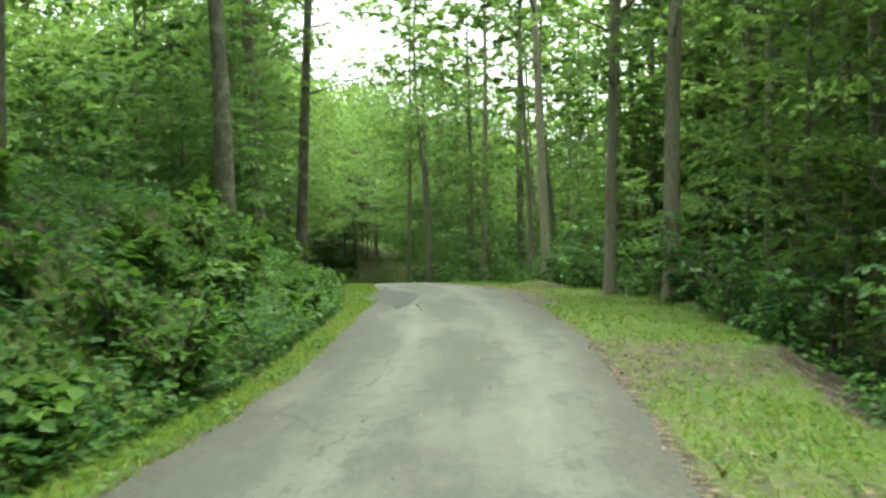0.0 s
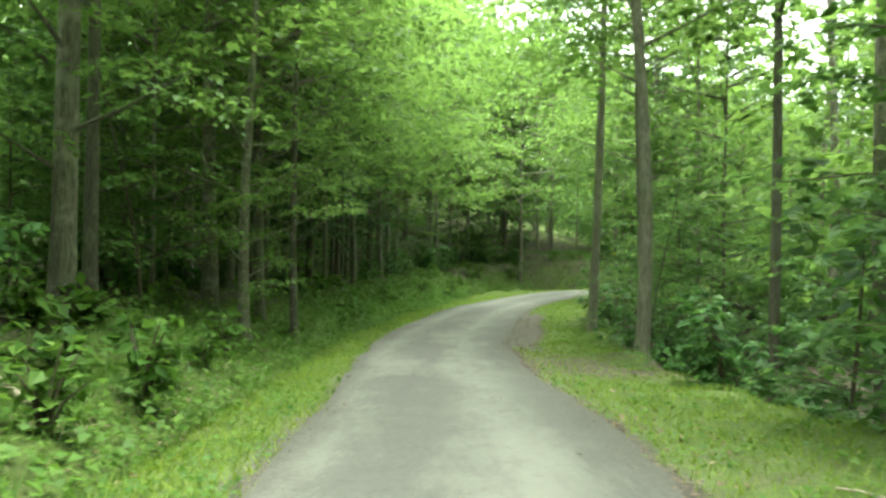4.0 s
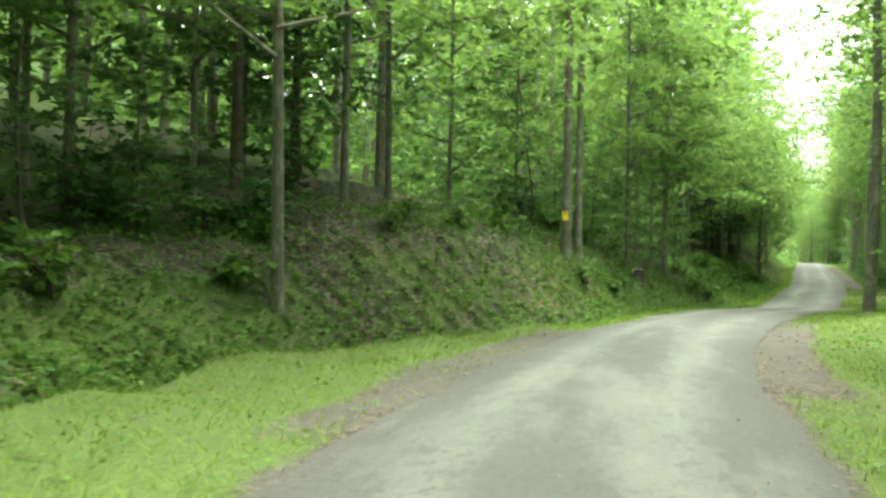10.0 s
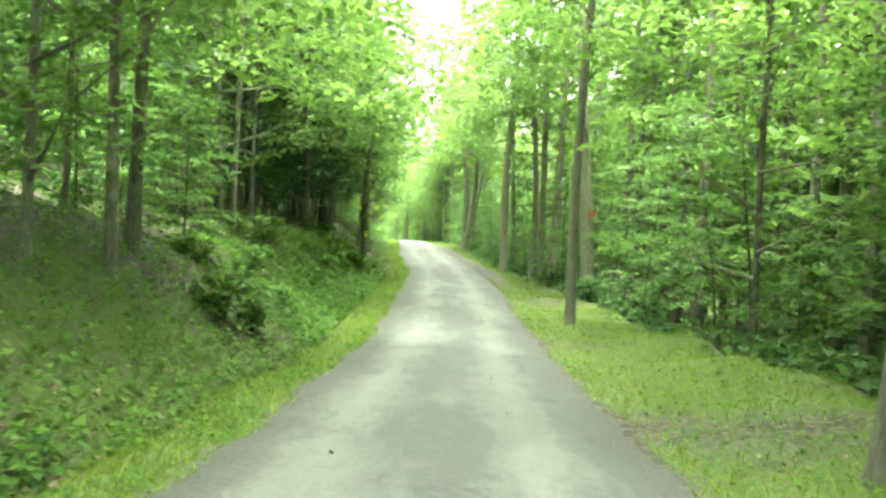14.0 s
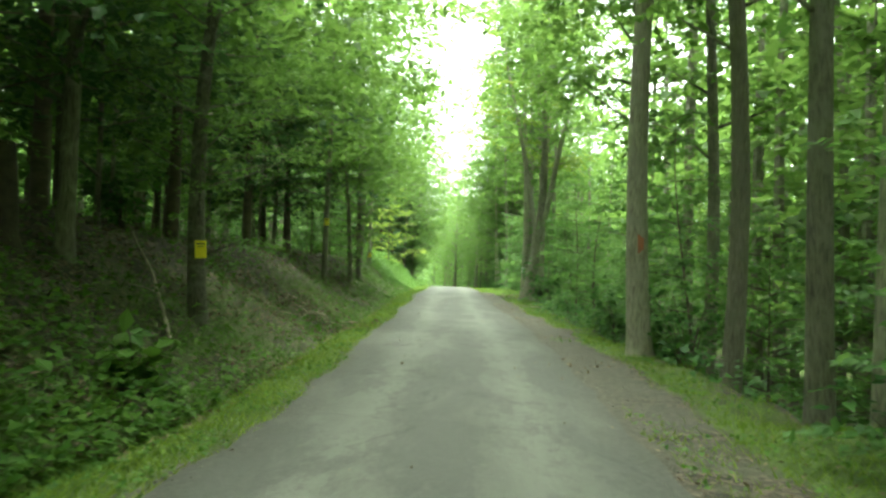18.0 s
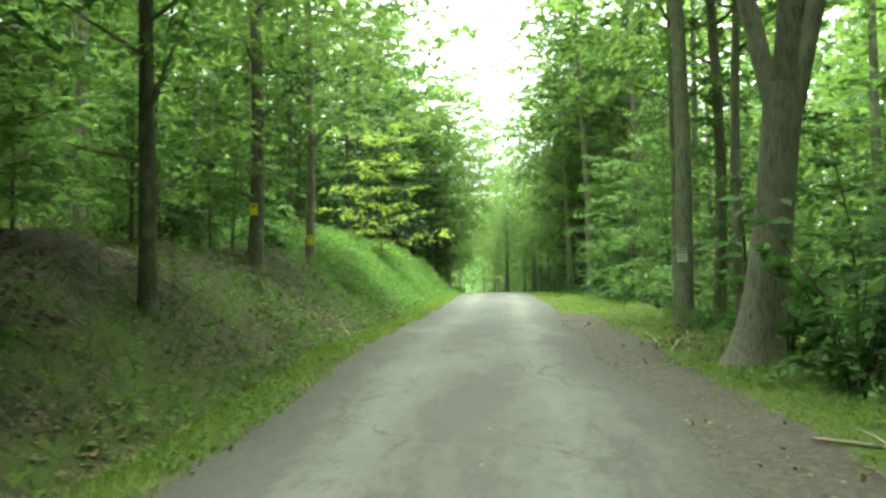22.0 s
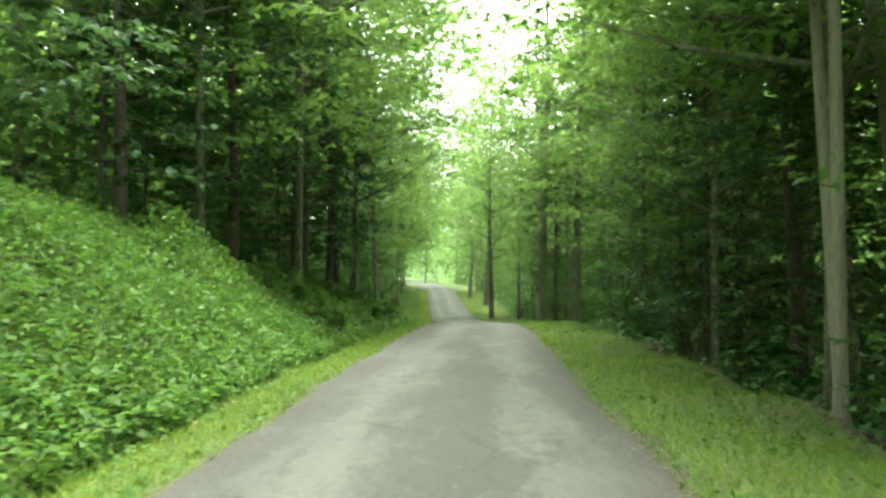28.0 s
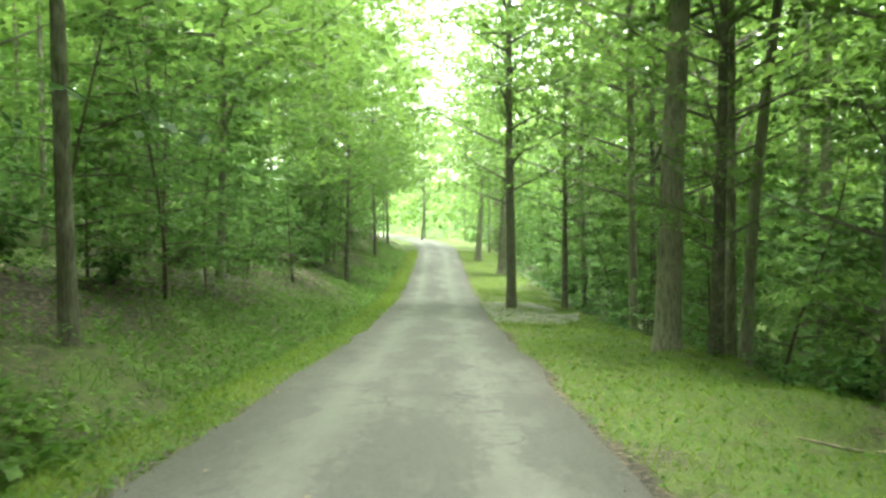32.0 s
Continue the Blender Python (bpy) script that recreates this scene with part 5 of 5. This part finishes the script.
# gravel along the edges
n = 7000
i = rng.integers(i0, i1, n)
u = np.where(rng.uniform(size=n) < 0.4, LEFT[i] - rng.normal(0.0, 0.12, n), RIGHT[i] + rng.normal(0.05, 0.2, n))
c = np.stack([*place(i, u), mid[i, 2] + np.maximum(lift(i, u), 0.0)], 1)
r = rng.uniform(0.006, 0.02, n)[:, None, None]
octa = np.array([(1, 0, 0), (0, 1, 0), (-1, 0, 0), (0, -1, 0), (0, 0, 0.7), (0, 0, -0.7)])
gv = (c[:, None] + octa[None] * r * rng.uniform(0.6, 1.2, (n, 6, 1))).reshape(-1, 3)
of = np.array([(0, 1, 4), (1, 2, 4), (2, 3, 4), (3, 0, 4), (1, 0, 5), (2, 1, 5), (3, 2, 5), (0, 3, 5)])
stuff("edge_gravel", gv, (np.arange(n)[:, None, None] * 6 + of[None]).reshape(-1, 3), M_STONE, "loose grey gravel along the road edges", "gravel")


# ---- small things ----
def on_trunk(x, y, r, z, name, make, label, category, group):
    """A flat thing fixed to the side of a trunk that faces oncoming travellers."""
    k, u = locate([x], [y])
    back = -tang[k[0]]
    aim = Vector((back[0] - 0.25 * np.sign(u[0]) * side[k[0], 0], back[1] - 0.25 * np.sign(u[0]) * side[k[0], 1], 0)).normalized()
    ob = tagged(new(name), label, category, group)
    ob.matrix_basis = Matrix.Translation((x + aim.x * (r + 0.07), y + aim.y * (r + 0.07), z)) @ aim.to_track_quat("Y", "Z").to_matrix().to_4x4() @ pose(0, 0, 0, 0, float(rng.uniform(-6, 6)), 0)
    make(ob)
    return ob


def slab(w, h, d, mat, x=0.0, z=0.0, y=0.0, bevel=0.004):
    bm = bmesh.new()
    bmesh.ops.create_cube(bm, size=1)
    bmesh.ops.scale(bm, vec=(w, d, h), verts=bm.verts)
    bmesh.ops.translate(bm, vec=(x, y, z), verts=bm.verts)
    bmesh.ops.bevel(bm, geom=bm.edges, offset=min(bevel, d * 0.3), segments=1, affect="EDGES")
    me = bpy.data.meshes.new("slab")
    bm.to_mesh(me)
    bm.free()
    me.materials.append(mat)
    return me


def yellow_sign(ob):
    part("plate", slab(0.17, 0.27, 0.006, M_YELLOW), ob, "bright yellow plastic plate")
    part("print_bar", slab(0.12, 0.022, 0.003, M_BLACK, 0, 0.085, 0.005, 0.001), ob)
    part("print_bar", slab(0.10, 0.010, 0.003, M_BLACK, 0, 0.045, 0.005, 0.001), ob)


def white_sign(ob):
    part("plate", slab(0.20, 0.28, 0.006, M_WHITE), ob, "white plastic plate")
    part("print_band", slab(0.18, 0.09, 0.003, M_BLACK, 0, 0.075, 0.005, 0.001), ob, "black band across the top")
    for q in (-0.057, 0.0, 0.057):
        part("print_bar", slab(0.034, 0.055, 0.003, M_WHITE, q, 0.075, 0.008, 0.001), ob)
    for q in (-0.01, -0.04, -0.07, -0.10):
        part("print_bar", slab(0.14, 0.010, 0.003, M_BLACK, 0, q, 0.005, 0.001), ob)


def paint_mark(r, h, half=0.9):
    def make(ob):
        ang = np.linspace(-half, half, 9)
        ring = [(math.sin(a) * (r + 0.01), (math.cos(a) - 1) * (r + 0.01), z * h * (1 + 0.25 * math.sin(a * 7))) for z in (-0.5, 0, 0.5) for a in ang]
        part("paint", make_mesh("paint", ring, grid_faces(3, 9), M_ORANGE, True), ob)
    return make


for x, y, r, z in ((-2.73, 106.5, 0.15, 1.55), (17.95, 146.0, 0.15, 0.05), (24.72, 164.5, 0.11, 1.85), (30.8, 180.1, 0.17, 1.75), (33.0, 185.2, 0.13, 1.3)):
    on_trunk(x, y, r, z, "boundary_sign", yellow_sign, "small yellow boundary sign nailed to a trunk", "sign", "yellow boundary signs")
on_trunk(39.1, 175.4, 0.2, 0.55, "notice_sign", white_sign, "white notice with a black band nailed to a trunk", "sign", "notices")
on_trunk(4.45, 23.0, 0.15, 3.05, "paint_mark", paint_mark(0.15, 0.2, 0.5), "orange-red paint mark on pale bark", "paint mark", "paint marks")
on_trunk(21.2, 131.4, 0.26, 1.25, "paint_mark", paint_mark(0.26, 0.28, 0.6), "orange paint mark on dark bark", "paint mark", "paint marks")
on_trunk(26.4, 146.4, 0.23, 0.55, "paint_mark", paint_mark(0.23, 0.3, 0.25), "faded red paint mark on grey bark", "paint mark", "paint marks")


def spot(t, u):
    i = at_time(t)
    x, y = mid[i, :2] + side[i] * u
    return x, y, ground_z(x, y) if (u < LEFT[i] or u > RIGHT[i]) else mid[i, 2] + 0.04


def stick(t, u, length, r, turn, label, mat=M_LOG, rise=0.0, forks=2, name="fallen_branch"):
    """A bent dead branch with side twigs that lies on the ground."""
    x, y, z = spot(t, u)
    i = at_time(t)
    a = math.atan2(tang[i, 1], tang[i, 0]) + radians(turn)
    pts = []
    for q in np.linspace(-0.5, 0.5, 7):
        px, py = x + math.cos(a) * q * length + rng.normal(0, 0.015), y + math.sin(a) * q * length + rng.normal(0, 0.015)
        pts.append((px - x, py - y, ground_z(px, py) + r * 0.8 - z + rise * (q + 0.5)))
    ob = tagged(new(name, make_mesh(name, *tube(pts, np.linspace(r, r * 0.45, 7), 7), mat, True)), label, "branch", "fallen branches")
    ob.location = (x, y, z)
    for k in range(forks):
        p = np.array(pts[2 + k * 2])
        e = p + np.array([math.cos(a + 0.8 - 1.6 * k), math.sin(a + 0.8 - 1.6 * k), 0.25]) * length * 0.22
        part("twig", make_mesh("twig", *tube([p, (p + e) / 2 + [0, 0, 0.02], e], [r * 0.5, r * 0.35, r * 0.15], 5), mat, True), ob)
    return ob


stick(5.1, -5.0, 2.3, 0.05, 55, "weathered grey log lying down the bank", forks=0, name="fallen_log")
stick(4.95, -3.4, 0.9, 0.02, 10, "dead stick on the leafy bank")
stick(3.9, 2.6, 0.9, 0.025, 75, "short dead stick on the grass verge", forks=1)
stick(4.7, 2.9, 0.8, 0.02, 60, "short dead stick on the grass verge", forks=0)
stick(24.7, -3.7, 2.0, 0.035, 20, "pale dead branch at the foot of the bank", forks=2)
stick(24.6, -3.4, 1.3, 0.025, 50, "pale dead branch at the foot of the bank", forks=2)
stick(24.5, -4.1, 1.5, 0.02, -35, "thin dead branch with twigs on the bank", forks=2, rise=0.25)
stick(22.9, 3.1, 1.6, 0.03, 65, "bleached root wood on the dirt shoulder", forks=2)
stick(19.6, -5.0, 2.4, 0.03, 35, "slanting dead sapling on the bank", forks=1, rise=0.7)
stick(32.6, 3.2, 1.2, 0.025, 50, "dead stick on the wide grass verge", forks=1)
stick(33.0, 4.2, 1.4, 0.022, 80, "dead stick on the wide grass verge", forks=0)


def heap(t, u, spread_, high, count, leaf_count, label):
    """A pile of brush: sticks and curled dead leaves."""
    x, y, z = spot(t, u)
    ob = tagged(new("brush_pile"), label, "brush pile", "brush piles")
    ob.location = (x, y, z)
    c = rng.normal(0, 1, (leaf_count, 3)) * [spread_ * 0.5, spread_ * 0.5, 0.1]
    c[:, 2] = np.abs(c[:, 2]) + high * np.exp(-(c[:, 0] ** 2 + c[:, 1] ** 2) / (spread_ * 0.5) ** 2) * rng.uniform(0.2, 1, leaf_count)
    for k in range(leaf_count):
        c[k, 2] += ground_z(x + c[k, 0], y + c[k, 1]) - z
    sz = rng.uniform(0.05, 0.11, leaf_count)
    me = make_mesh("dead_leaves", *leaves(c, rng.normal(0, 1, c.shape), rng.normal(0, 0.7, c.shape) + [0, 0, 0.7], sz, sz * 0.6), M_DEAD)
    tagged(part("dead_leaves", me, ob, "curled brown dead leaves"), kind="stuff")
    for k in range(count):
        a, q = rng.uniform(0, 6.28), rng.normal(0, 0.3 * spread_, 2)
        e = np.array([math.cos(a), math.sin(a), rng.uniform(-0.1, 0.5)]) * rng.uniform(0.4, 0.9)
        o = np.array([q[0], q[1], high * 0.6 + ground_z(x + q[0], y + q[1]) - z])
        part("stick", make_mesh("stick", *tube([o - e / 2, o + [0, 0, 0.03], o + e / 2], [0.016, 0.013, 0.006], 5), M_LOG, True), ob)


heap(20.75, -3.9, 1.5, 0.38, 12, 520, "pile of brown dead leaves and brush beside the ditch")
heap(20.5, -4.9, 1.2, 0.25, 6, 260, "low heap of dead leaves on the bank")
heap(25.35, -3.6, 0.9, 0.22, 8, 160, "small heap of dead brush by the verge")
heap(23.9, 3.0, 0.9, 0.14, 3, 140, "fallen leafy twig litter on the shoulder")
heap(25.6, -3.8, 0.8, 0.2, 4, 150, "rust-brown clump of dead fern by the bank")


def stump(x, y, r, h, label):
    ob = tagged(new("tree_stump"), label, "stump", "stumps")
    ob.location = (x, y, ground_z(x, y))
    zs = np.array([-0.15, 0.0, 0.12, 0.35 * h, 0.7 * h, h])
    part("bole", make_mesh("bole", *tube(np.stack([0.03 * np.sin(zs * 3), 0 * zs, zs], 1), r * np.array([1.4, 1.3, 1.1, 1.0, 0.95, 0.9]), 12, 0.3), M_ROT, True), ob)
    ang = np.linspace(0, 6.283, 12, endpoint=False)
    top = [(0.03, 0, h + 0.02)] + [(math.cos(a) * r * 0.92, math.sin(a) * r * 0.92, h + 0.05 * math.sin(a * 3) - 0.01) for a in ang]
    part("cut_top", make_mesh("cut_top", top, [(0, k + 1, (k + 1) % 12 + 1) for k in range(12)], M_LOG), ob, "splintered grey top")


ii = at_time(33.3)
stump(*(mid[ii, :2] + side[ii] * -7.2), 0.3, 0.55, "dark rotten stump on the wooded bank")
stump(15.2, 144.6, 0.24, 1.3, "broken dark snag beside a tree on the bank")
stump(0.6, 111.4, 0.22, 0.5, "dark mossy stump at the top of the bank")


def tar_patch(t0, t1, ua, ub, label, jag=0.12, taper=2.2):
    """A thin overlay of newer asphalt with a ragged outline."""
    a, b = at_time(t0), at_time(t1)
    rows_ = []
    for i in range(a, b + 1):
        e = min(1.0, taper * (i - a + 0.4) / max(b - a, 1), taper * (b - i + 0.4) / max(b - a, 1))
        c, w = (ua + ub) / 2, (ub - ua) / 2 * e
        for q in np.linspace(-1, 1, 7):
            u = c + w * q + jag * abs(q) * noise.noise((S[i] * 1.7, q * 2, t0))
            p = mid[i, :2] + side[i] * u
            f = (u - LEFT[i]) / (RIGHT[i] - LEFT[i])
            rows_.append((p[0], p[1], mid[i, 2] + 0.035 * (1 - (2 * f - 1) ** 2) + 0.006))
    me = make_mesh("asphalt_patch", rows_, grid_faces(b - a + 1, 7)[:, ::-1], M_DARKTAR, True)
    tagged(new("asphalt_patch", me), label, "asphalt patch", "asphalt patches")


tar_patch(2.25, 3.2, -2.15, -0.8, "dark asphalt patch at the edge of the lane")
tar_patch(31.8, 32.2, -0.75, -0.1, "dark square repair in the middle of the lane", 0.05, 99.0)

# gravel pull-off beyond the wide verge
a, b = at_time(35.2), at_time(36.6)
pv = []
for i in range(a, b + 1):
    e = math.sin(math.pi * (i - a + 0.5) / (b - a + 1)) ** 0.5
    for q in np.linspace(0, 1, 9):
        u = RIGHT[i] + 0.1 + q * 3.2 * (0.4 + 0.6 * e)
        x, y = mid[i, :2] + side[i] * u
        pv.append((x, y, ground_z(x, y) + 0.02))
tagged(new("pavement_pull_off", make_mesh("pull_off", pv, grid_faces(b - a + 1, 9)[:, ::-1], M_PULL, True)), "pale gravel pull-off beside the lane", "gravel", kind="structure")
